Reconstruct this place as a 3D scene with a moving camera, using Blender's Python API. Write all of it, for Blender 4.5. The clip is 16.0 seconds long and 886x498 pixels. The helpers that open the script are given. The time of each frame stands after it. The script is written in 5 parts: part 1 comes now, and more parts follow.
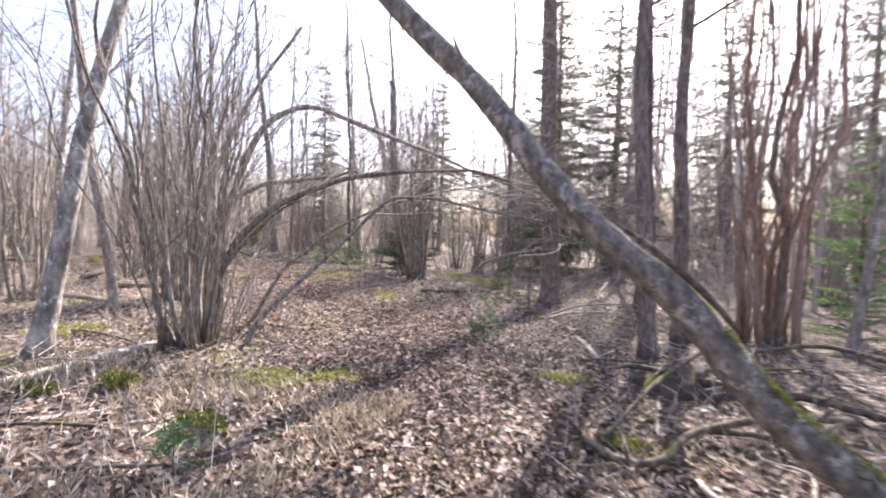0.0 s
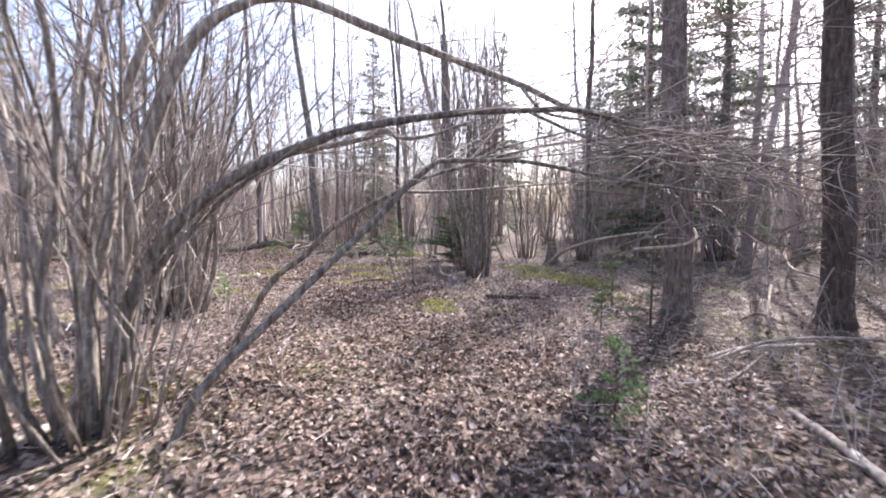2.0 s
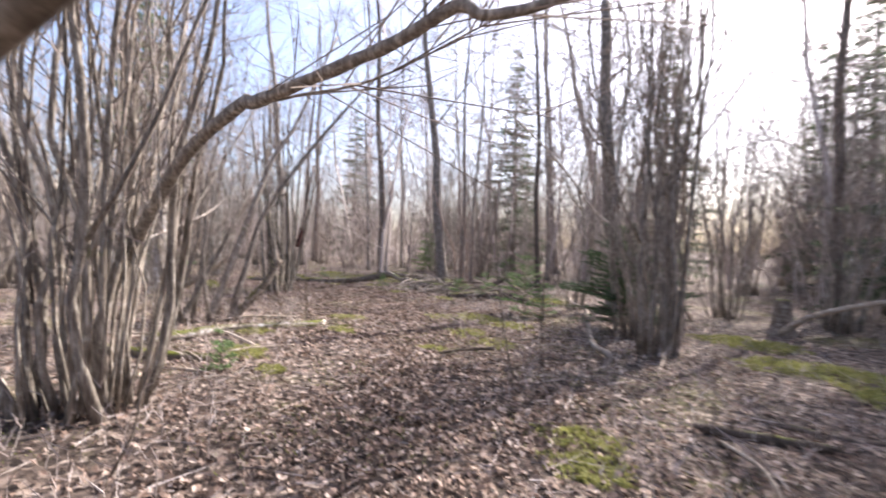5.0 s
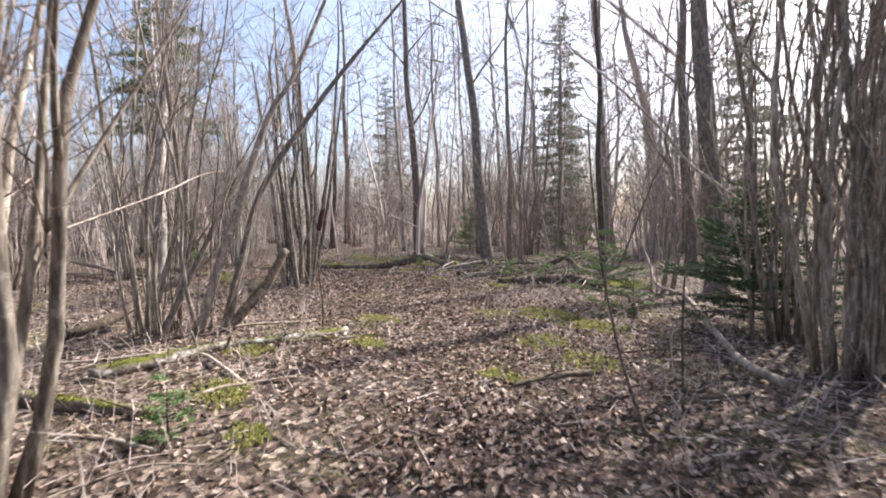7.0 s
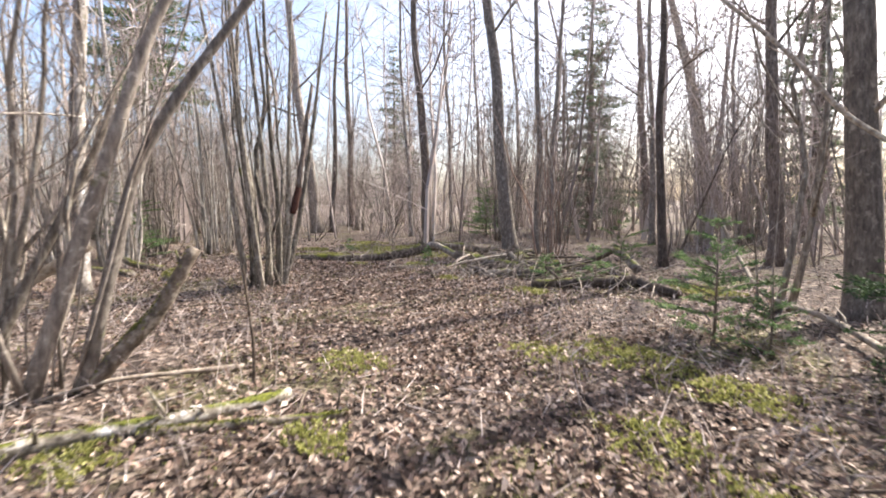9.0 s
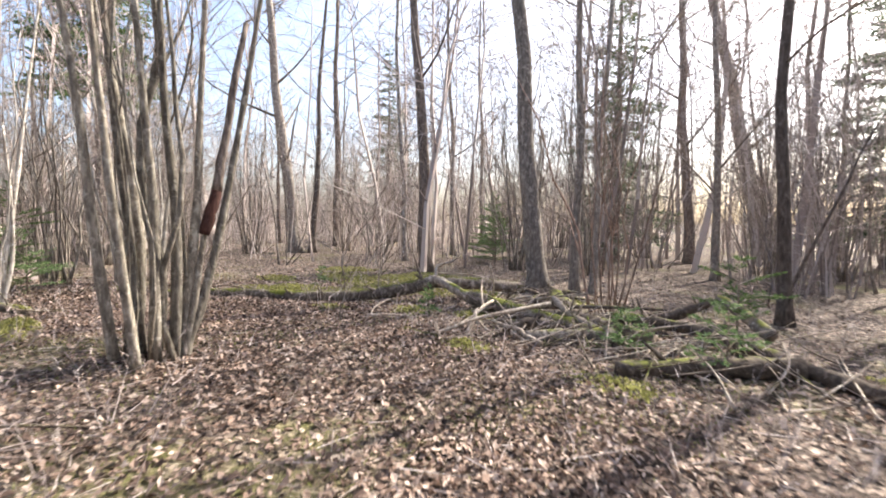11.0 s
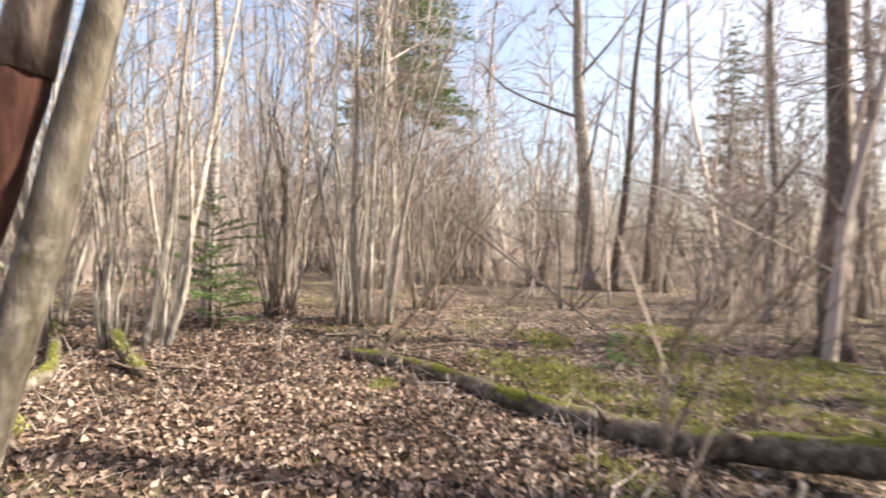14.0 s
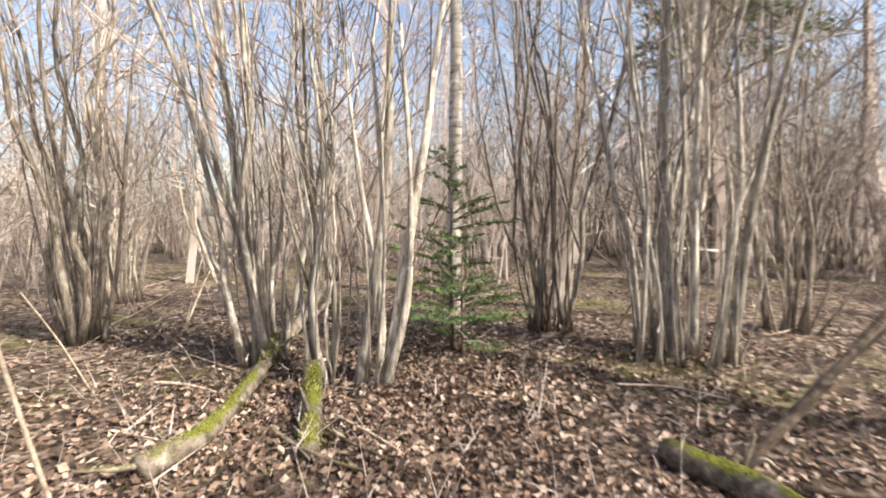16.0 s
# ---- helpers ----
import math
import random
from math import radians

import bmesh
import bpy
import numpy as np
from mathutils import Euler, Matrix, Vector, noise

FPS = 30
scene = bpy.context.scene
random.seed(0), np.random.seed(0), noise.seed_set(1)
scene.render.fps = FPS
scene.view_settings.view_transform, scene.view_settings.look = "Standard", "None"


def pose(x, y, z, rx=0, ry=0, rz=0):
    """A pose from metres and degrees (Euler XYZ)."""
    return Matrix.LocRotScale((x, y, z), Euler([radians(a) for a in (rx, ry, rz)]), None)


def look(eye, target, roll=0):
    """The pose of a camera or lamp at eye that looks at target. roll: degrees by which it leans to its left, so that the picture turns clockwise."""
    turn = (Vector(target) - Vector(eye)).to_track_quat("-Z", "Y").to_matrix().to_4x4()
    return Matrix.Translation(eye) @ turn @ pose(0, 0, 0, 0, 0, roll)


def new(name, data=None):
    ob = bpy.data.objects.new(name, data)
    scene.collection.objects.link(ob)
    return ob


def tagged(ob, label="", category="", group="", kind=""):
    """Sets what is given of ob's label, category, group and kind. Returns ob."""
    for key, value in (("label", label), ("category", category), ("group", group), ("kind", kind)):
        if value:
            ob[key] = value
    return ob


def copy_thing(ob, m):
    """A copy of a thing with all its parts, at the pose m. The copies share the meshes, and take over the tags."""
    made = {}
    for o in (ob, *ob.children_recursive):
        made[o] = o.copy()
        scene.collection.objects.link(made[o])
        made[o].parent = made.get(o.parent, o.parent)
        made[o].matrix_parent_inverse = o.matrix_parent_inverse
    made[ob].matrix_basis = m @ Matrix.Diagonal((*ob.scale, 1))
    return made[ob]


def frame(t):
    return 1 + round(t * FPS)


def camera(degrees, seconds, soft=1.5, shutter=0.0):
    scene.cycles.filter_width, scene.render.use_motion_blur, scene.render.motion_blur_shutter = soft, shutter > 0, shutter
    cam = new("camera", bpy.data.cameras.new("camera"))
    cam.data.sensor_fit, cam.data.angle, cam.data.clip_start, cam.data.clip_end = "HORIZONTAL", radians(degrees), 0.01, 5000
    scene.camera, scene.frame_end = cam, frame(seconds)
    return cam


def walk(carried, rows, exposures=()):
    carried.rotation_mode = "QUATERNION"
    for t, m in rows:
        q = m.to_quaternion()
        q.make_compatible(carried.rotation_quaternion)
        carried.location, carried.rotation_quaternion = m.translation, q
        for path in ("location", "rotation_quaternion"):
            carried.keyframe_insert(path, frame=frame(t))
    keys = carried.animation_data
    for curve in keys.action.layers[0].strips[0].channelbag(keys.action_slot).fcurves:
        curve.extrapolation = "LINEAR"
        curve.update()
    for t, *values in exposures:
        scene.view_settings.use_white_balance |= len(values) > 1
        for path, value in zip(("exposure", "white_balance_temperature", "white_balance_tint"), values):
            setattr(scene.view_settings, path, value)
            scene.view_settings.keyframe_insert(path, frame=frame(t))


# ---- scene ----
cam = camera(84.0, 16.0, soft=1.8, shutter=0.4)
PATH = [
    (0, (2.233, 0.441, 1.51), (1.426, 2.27, 1.437), 1.5),
    (0.5, (1.887, 1.208, 1.515), (0.879, 2.932, 1.405), 1.0),
    (1, (1.512, 1.922, 1.533), (0.416, 3.588, 1.383), 0.4),
    (1.5, (1.11, 2.585, 1.55), (0.027, 4.26, 1.395), 0.5),
    (2, (0.742, 3.227, 1.552), (-0.273, 4.944, 1.404), -0.3),
    (2.5, (0.373, 3.915, 1.545), (-0.654, 5.627, 1.422), 0.8),
    (3, (-0.003, 4.616, 1.542), (-1.027, 6.332, 1.455), -0.2),
    (3.5, (-0.378, 5.293, 1.537), (-1.457, 6.975, 1.464), 2.2),
    (4, (-0.743, 5.922, 1.53), (-1.894, 7.555, 1.441), 1.1),
    (4.5, (-1.143, 6.477, 1.506), (-2.451, 7.989, 1.444), 2.8),
    (5, (-1.556, 6.945, 1.478), (-3.029, 8.298, 1.458), 1.6),
    (5.2, (-1.726, 7.103, 1.475), (-3.289, 8.351, 1.478), 0.8),
    (7.3, (-3.756, 8.522, 1.48), (-5.321, 9.762, 1.357), -1.1),
    (7.5, (-3.969, 8.684, 1.479), (-5.537, 9.915, 1.326), 0.6),
    (8, (-4.537, 9.131, 1.47), (-6.12, 10.336, 1.263), 0.6),
    (8.5, (-5.138, 9.607, 1.467), (-6.737, 10.783, 1.224), -1.3),
    (9, (-5.754, 10.066, 1.471), (-7.343, 11.265, 1.28), -0.7),
    (9.2, (-6.022, 10.251, 1.472), (-7.597, 11.472, 1.299), -2.0),
    (11.3, (-9.259, 12.372, 1.471), (-10.85, 13.579, 1.361), 1.3),
    (11.5, (-9.57, 12.572, 1.47), (-11.183, 13.75, 1.369), 1.6),
    (12, (-10.35, 13.039, 1.474), (-12.021, 14.135, 1.399), 2.8),
    (12.5, (-11.121, 13.463, 1.482), (-12.861, 14.444, 1.391), 2.1),
    (13, (-11.893, 13.807, 1.483), (-13.728, 14.599, 1.401), 2.6),
    (13.3, (-12.343, 14.007, 1.497), (-14.224, 14.685, 1.449), 1.7),
    (13.5, (-12.645, 14.114, 1.501), (-14.563, 14.678, 1.44), 1.3),
    (14, (-13.386, 14.259, 1.443), (-15.383, 14.358, 1.403), 2.5),
    (14.5, (-14.132, 14.294, 1.432), (-16.117, 14.059, 1.357), 1.0),
    (15, (-14.83, 14.171, 1.421), (-16.731, 13.555, 1.338), 0.9),
    (15.5, (-15.502, 13.988, 1.427), (-17.319, 13.165, 1.288), -1.2),
    (16, (-16.172, 13.708, 1.436), (-17.908, 12.724, 1.294), -0.3),
]
walk(cam, [(t, look(eye, target, roll)) for t, eye, target, roll in PATH], [(0.0, 1.78, 6300, 16), (2.0, 1.6, 6050, 18), (3.0, 1.42, 6000, 19), (4.0, 1.46, 6150, 18), (5.0, 1.4, 6350, 16), (7.5, 1.15, 6450, 12), (9.0, 1.42, 6600, 11), (12.0, 1.58, 6800, 10), (13.5, 1.5, 7200, 10), (14.5, 1.36, 7500, 10), (15.0, 1.26, 7350, 9), (16.0, 1.2, 7100, 9)])


# ---- light ----
SUN_DIR = Vector((0.02, 1.0, 0.0)).normalized()
SUN_UP = radians(43)
world = bpy.data.worlds.new("sky")
scene.world = world
world.use_nodes = True
wn = world.node_tree.nodes
sky = wn.new("ShaderNodeTexSky")
sky.sky_type = "NISHITA"
sky.sun_disc = False
sky.sun_elevation = SUN_UP
sky.sun_rotation = math.atan2(SUN_DIR.x, SUN_DIR.y)
sky.air_density = 0.85
sky.dust_density = 3.4
wn["Background"].inputs["Strength"].default_value = 0.15
world.node_tree.links.new(sky.outputs[0], wn["Background"].inputs["Color"])
lamp = bpy.data.lights.new("sun", "SUN")
lamp.energy = 5.0
lamp.angle = radians(0.7)
lamp.color = (1.0, 0.93, 0.84)
sun = new("sun", lamp)
sun_from = Vector((SUN_DIR.x * math.cos(SUN_UP), SUN_DIR.y * math.cos(SUN_UP), math.sin(SUN_UP)))
sun.matrix_world = look(sun_from * 60, (0, 0, 0))

# ---- materials ----


def ramp(nt, fac, stops):
    node = nt.nodes.new("ShaderNodeValToRGB")
    els = node.color_ramp.elements
    while len(els) < len(stops):
        els.new(0.5)
    for el, (p, c) in zip(els, stops):
        el.position, el.color = p, (*c, 1)
    nt.links.new(fac, node.inputs["Fac"])
    return node.outputs["Color"]


def noise_tex(nt, vec, scale, detail=4.0, rough=0.6):
    node = nt.nodes.new("ShaderNodeTexNoise")
    node.inputs["Scale"].default_value = scale
    node.inputs["Detail"].default_value = detail
    node.inputs["Roughness"].default_value = rough
    nt.links.new(vec, node.inputs["Vector"])
    return node.outputs["Fac"]


def mixed(nt, fac, a, b, blend="MIX"):
    node = nt.nodes.new("ShaderNodeMix")
    node.data_type, node.blend_type = "RGBA", blend
    for sock, val in ((node.inputs["Factor"], fac), (node.inputs["A"], a), (node.inputs["B"], b)):
        if isinstance(val, (int, float)):
            sock.default_value = val
        elif isinstance(val, tuple):
            sock.default_value = (*val, 1)
        else:
            nt.links.new(val, sock)
    return node.outputs["Result"]


def maths(nt, op, a, b=0.0):
    node = nt.nodes.new("ShaderNodeMath")
    node.operation = op
    for sock, val in zip(node.inputs, (a, b)):
        if isinstance(val, (int, float)):
            sock.default_value = val
        else:
            nt.links.new(val, sock)
    return node.outputs[0]


def start_material(name, rough=0.85):
    mat = bpy.data.materials.new(name)
    mat.use_nodes = True
    nt = mat.node_tree
    bsdf = nt.nodes["Principled BSDF"]
    bsdf.inputs["Roughness"].default_value = rough
    bsdf.inputs["Specular IOR Level"].default_value = 0.25
    pos = nt.nodes.new("ShaderNodeNewGeometry")
    return mat, nt, bsdf, pos


def bumped(nt, bsdf, height, strength, dist):
    node = nt.nodes.new("ShaderNodeBump")
    node.inputs["Strength"].default_value = strength
    node.inputs["Distance"].default_value = dist
    nt.links.new(height, node.inputs["Height"])
    nt.links.new(node.outputs[0], bsdf.inputs["Normal"])


def stretched(nt, pos, sx, sy, sz):
    node = nt.nodes.new("ShaderNodeMapping")
    node.inputs["Scale"].default_value = (sx, sy, sz)
    nt.links.new(pos.outputs["Position"], node.inputs["Vector"])
    return node.outputs[0]


def bark(name, dark, mid, pale, moss=0.0, moss_up=False, grain=(30, 30, 5), relief=0.5, lichen=0.5):
    """Bark with long grain, pale lichen and, if asked, moss on what faces up or in patches."""
    mat, nt, bsdf, pos = start_material(name, 0.9)
    long_grain = noise_tex(nt, stretched(nt, pos, *grain), 1.0, 5.0, 0.65)
    base = ramp(nt, long_grain, [(0.3, dark), (0.5, mid), (0.72, pale)])
    spots = noise_tex(nt, pos.outputs["Position"], 9.0, 3.0, 0.7)
    spots = ramp(nt, spots, [(0.56, (0, 0, 0)), (0.66, (lichen, lichen, lichen))])
    base = mixed(nt, spots, base, tuple(min(0.75, c * 1.35 + 0.05) for c in pale))
    info = nt.nodes.new("ShaderNodeObjectInfo")
    tone = maths(nt, "MULTIPLY_ADD", info.outputs["Random"], 0.72)
    tone.node.inputs[2].default_value = 0.66
    base = mixed(nt, 1.0, base, tone, "MULTIPLY")
    if moss:
        green = ramp(nt, noise_tex(nt, pos.outputs["Position"], 60.0, 3.0), [(0.3, (0.035, 0.045, 0.008)), (0.55, (0.12, 0.13, 0.02)), (0.75, (0.22, 0.22, 0.04))])
        where = noise_tex(nt, pos.outputs["Position"], 2.6, 4.0, 0.6)
        if moss_up:
            sep = nt.nodes.new("ShaderNodeSeparateXYZ")
            nt.links.new(pos.outputs["Normal"], sep.inputs[0])
            where = maths(nt, "MULTIPLY_ADD", sep.outputs["Z"], 0.35)
            nt.links.new(noise_tex(nt, pos.outputs["Position"], 2.6, 4.0, 0.6), where.node.inputs[2])
            lo = 0.86 - 0.4 * moss
        else:
            lo = 0.72 - 0.3 * moss
        where = ramp(nt, where, [(lo, (0, 0, 0)), (lo + 0.1, (1, 1, 1))])
        base = mixed(nt, where, base, green)
    nt.links.new(base, bsdf.inputs["Base Color"])
    bumped(nt, bsdf, long_grain, relief, 0.012)
    return mat


BARK_HAZEL = bark("hazel_bark", (0.075, 0.06, 0.05), (0.225, 0.193, 0.16), (0.54, 0.49, 0.42), moss=0.12, lichen=0.3)
BARK_GREY = bark("grey_bark", (0.10, 0.085, 0.075), (0.22, 0.19, 0.165), (0.40, 0.36, 0.31), moss=0.2, lichen=0.6, grain=(22, 22, 7))
BARK_DARK = bark("dark_bark", (0.055, 0.043, 0.036), (0.145, 0.115, 0.097), (0.27, 0.228, 0.195), moss=0.15, lichen=0.4, grain=(26, 26, 6), relief=0.9)
BARK_SILVER = bark("silver_bark", (0.07, 0.06, 0.055), (0.27, 0.24, 0.21), (0.62, 0.58, 0.52), moss=0.1, lichen=0.8, grain=(7, 7, 3))
BARK_WHITE = bark("white_birch_bark", (0.06, 0.05, 0.045), (0.62, 0.58, 0.53), (0.8, 0.77, 0.72), moss=0.05, lichen=0.2, grain=(5, 5, 22), relief=0.3)
# Paler copy of the hazel bark; the sun on the stems is in its colour.
BARK_SUNLIT = bark("pale_hazel_bark", (0.11, 0.094, 0.08), (0.35, 0.32, 0.275), (0.66, 0.62, 0.56), moss=0.1, lichen=0.5)
BARK_RED = bark("reddish_bark", (0.12, 0.08, 0.062), (0.25, 0.17, 0.13), (0.40, 0.30, 0.245), moss=0.1, lichen=0.2)
BARK_MOSSY = bark("mossy_bark", (0.06, 0.048, 0.038), (0.15, 0.12, 0.095), (0.33, 0.29, 0.24), moss=0.28, moss_up=True, lichen=0.5, grain=(14, 14, 14), relief=1.0)
BARK_LEANING = bark("leaning_bark", (0.08, 0.068, 0.058), (0.20, 0.17, 0.145), (0.42, 0.38, 0.33), moss=0.2, moss_up=True, lichen=0.7, grain=(18, 18, 10))
DEAD_PALE = bark("weathered_deadwood", (0.16, 0.125, 0.095), (0.36, 0.30, 0.24), (0.58, 0.52, 0.44), moss=0.1, lichen=0.3, grain=(16, 16, 16))
DEAD_DARK = bark("rotten_deadwood", (0.045, 0.034, 0.027), (0.11, 0.085, 0.066), (0.22, 0.18, 0.14), moss=0.06, moss_up=True, lichen=0.35, grain=(18, 18, 18))
BARK_BIRCH_LOG = bark("birch_log_bark", (0.05, 0.042, 0.035), (0.2, 0.175, 0.14), (0.6, 0.57, 0.51), moss=0.4, moss_up=True, lichen=0.7, grain=(11, 11, 14), relief=1.0)
BARK_OLIVE = bark("lichened_hazel_bark", (0.06, 0.051, 0.04), (0.19, 0.167, 0.134), (0.42, 0.385, 0.32), moss=0.2, lichen=0.45, grain=(20, 20, 6), relief=0.9)
BRANCH_YELLOW = bark("yellow_mossed_bark", (0.05, 0.042, 0.034), (0.16, 0.135, 0.108), (0.34, 0.305, 0.255), moss=0.38, moss_up=True, lichen=0.7, grain=(11, 11, 14), relief=1.0)
WOOD_RED = bark("exposed_red_wood", (0.025, 0.012, 0.01), (0.062, 0.027, 0.021), (0.11, 0.055, 0.042), lichen=0.1)


def island_material(name, stops, rough=0.8, trans=0.0):
    """Many small pieces, each with its own tone."""
    mat, nt, bsdf, pos = start_material(name, rough)
    base = ramp(nt, pos.outputs["Random Per Island"], stops)
    vein = noise_tex(nt, pos.outputs["Position"], 90.0, 3.0)
    vein = ramp(nt, vein, [(0.3, (0.72, 0.72, 0.72)), (0.7, (1.15, 1.15, 1.15))])
    base = mixed(nt, 1.0, base, vein, "MULTIPLY")
    nt.links.new(base, bsdf.inputs["Base Color"])
    if trans:
        glow = nt.nodes.new("ShaderNodeBsdfTranslucent")
        nt.links.new(base, glow.inputs["Color"])
        both = nt.nodes.new("ShaderNodeMixShader")
        both.inputs["Fac"].default_value = trans
        nt.links.new(bsdf.outputs[0], both.inputs[1])
        nt.links.new(glow.outputs[0], both.inputs[2])
        nt.links.new(both.outputs[0], nt.nodes["Material Output"].inputs["Surface"])
    return mat


LEAF_DRY = island_material("dry_leaves", [(0.0, (0.04, 0.028, 0.022)), (0.28, (0.10, 0.07, 0.055)), (0.55, (0.215, 0.146, 0.112)), (0.8, (0.375, 0.275, 0.217)), (1.0, (0.64, 0.53, 0.45))], 0.65, 0.2)
NEEDLES = island_material("green_needles", [(0.0, (0.055, 0.10, 0.035)), (0.5, (0.11, 0.175, 0.06)), (1.0, (0.18, 0.26, 0.09))], 0.6, 0.35)
NEEDLES_PALE = island_material("pale_green_needles", [(0.0, (0.085, 0.15, 0.065)), (0.5, (0.16, 0.255, 0.10)), (1.0, (0.28, 0.38, 0.17))], 0.6, 0.4)
# Spruce needles lightened and greyed: haze and glare are put into this colour.
NEEDLES_HAZY = island_material("dark_needles", [(0.0, (0.07, 0.09, 0.06)), (0.5, (0.14, 0.17, 0.11)), (1.0, (0.23, 0.265, 0.18))], 0.6, 0.55)
NEEDLES_DEEP = island_material("deep_green_needles", [(0.0, (0.025, 0.05, 0.022)), (0.5, (0.055, 0.095, 0.04)), (1.0, (0.10, 0.155, 0.065))], 0.6, 0.25)
MOSS_LEAF = island_material("moss_leaves", [(0.0, (0.13, 0.135, 0.045)), (0.4, (0.27, 0.275, 0.085)), (0.75, (0.42, 0.42, 0.15)), (1.0, (0.56, 0.55, 0.25))], 0.7, 0.4)
MOSS_DARK = island_material("dark_moss", [(0.0, (0.075, 0.08, 0.024)), (0.5, (0.165, 0.17, 0.048)), (1.0, (0.28, 0.275, 0.085))], 0.8, 0.2)
# Twig tones lifted, far bark most, to put the distant haze into the colour.
TWIG = island_material("twig_bark", [(0.0, (0.13, 0.104, 0.09)), (0.5, (0.28, 0.228, 0.197)), (1.0, (0.46, 0.395, 0.345))], 0.85)
HAZED_BARK = island_material("far_bark", [(0.0, (0.22, 0.182, 0.168)), (0.5, (0.42, 0.355, 0.328)), (1.0, (0.62, 0.555, 0.515))], 0.9)


def ground_material():
    mat, nt, bsdf, pos = start_material("leaf_litter", 0.85)
    p = pos.outputs["Position"]
    cells = nt.nodes.new("ShaderNodeTexVoronoi")
    cells.inputs["Scale"].default_value = 17.0
    nt.links.new(p, cells.inputs["Vector"])
    sep = nt.nodes.new("ShaderNodeSeparateColor")
    nt.links.new(cells.outputs["Color"], sep.inputs[0])
    base = ramp(nt, sep.outputs[0], [(0.0, (0.032, 0.023, 0.019)), (0.35, (0.08, 0.059, 0.048)), (0.65, (0.17, 0.13, 0.107)), (0.9, (0.34, 0.275, 0.23)), (1.0, (0.47, 0.40, 0.34))])
    crumbs = noise_tex(nt, p, 70.0, 4.0)
    base = mixed(nt, 0.75, base, ramp(nt, crumbs, [(0.25, (0.4, 0.4, 0.4)), (0.7, (1.25, 1.2, 1.15))]), "MULTIPLY")
    soil = noise_tex(nt, p, 0.9, 5.0, 0.6)
    base = mixed(nt, ramp(nt, soil, [(0.5, (0, 0, 0)), (0.68, (0.6, 0.6, 0.6))]), base, (0.06, 0.045, 0.036))
    green = ramp(nt, noise_tex(nt, p, 45.0, 3.0), [(0.3, (0.08, 0.085, 0.025)), (0.7, (0.27, 0.27, 0.08))])
    damp = noise_tex(nt, p, 0.55, 6.0, 0.65)
    base = mixed(nt, ramp(nt, damp, [(0.53, (0, 0, 0)), (0.68, (0.6, 0.6, 0.6))]), base, green)
    nt.links.new(base, bsdf.inputs["Base Color"])
    bumped(nt, bsdf, maths(nt, "ADD", cells.outputs["Distance"], crumbs), 0.9, 0.03)
    return mat


GRASS = island_material("fresh_grass", [(0.0, (0.10, 0.12, 0.03)), (0.5, (0.22, 0.25, 0.06)), (1.0, (0.36, 0.37, 0.13))], 0.6, 0.4)
STRAW = island_material("dry_straw", [(0.0, (0.22, 0.17, 0.12)), (0.5, (0.38, 0.31, 0.23)), (1.0, (0.58, 0.51, 0.40))], 0.75, 0.2)
GROUND = ground_material()

# ---- mesh tools ----
rnd = random.Random(11)


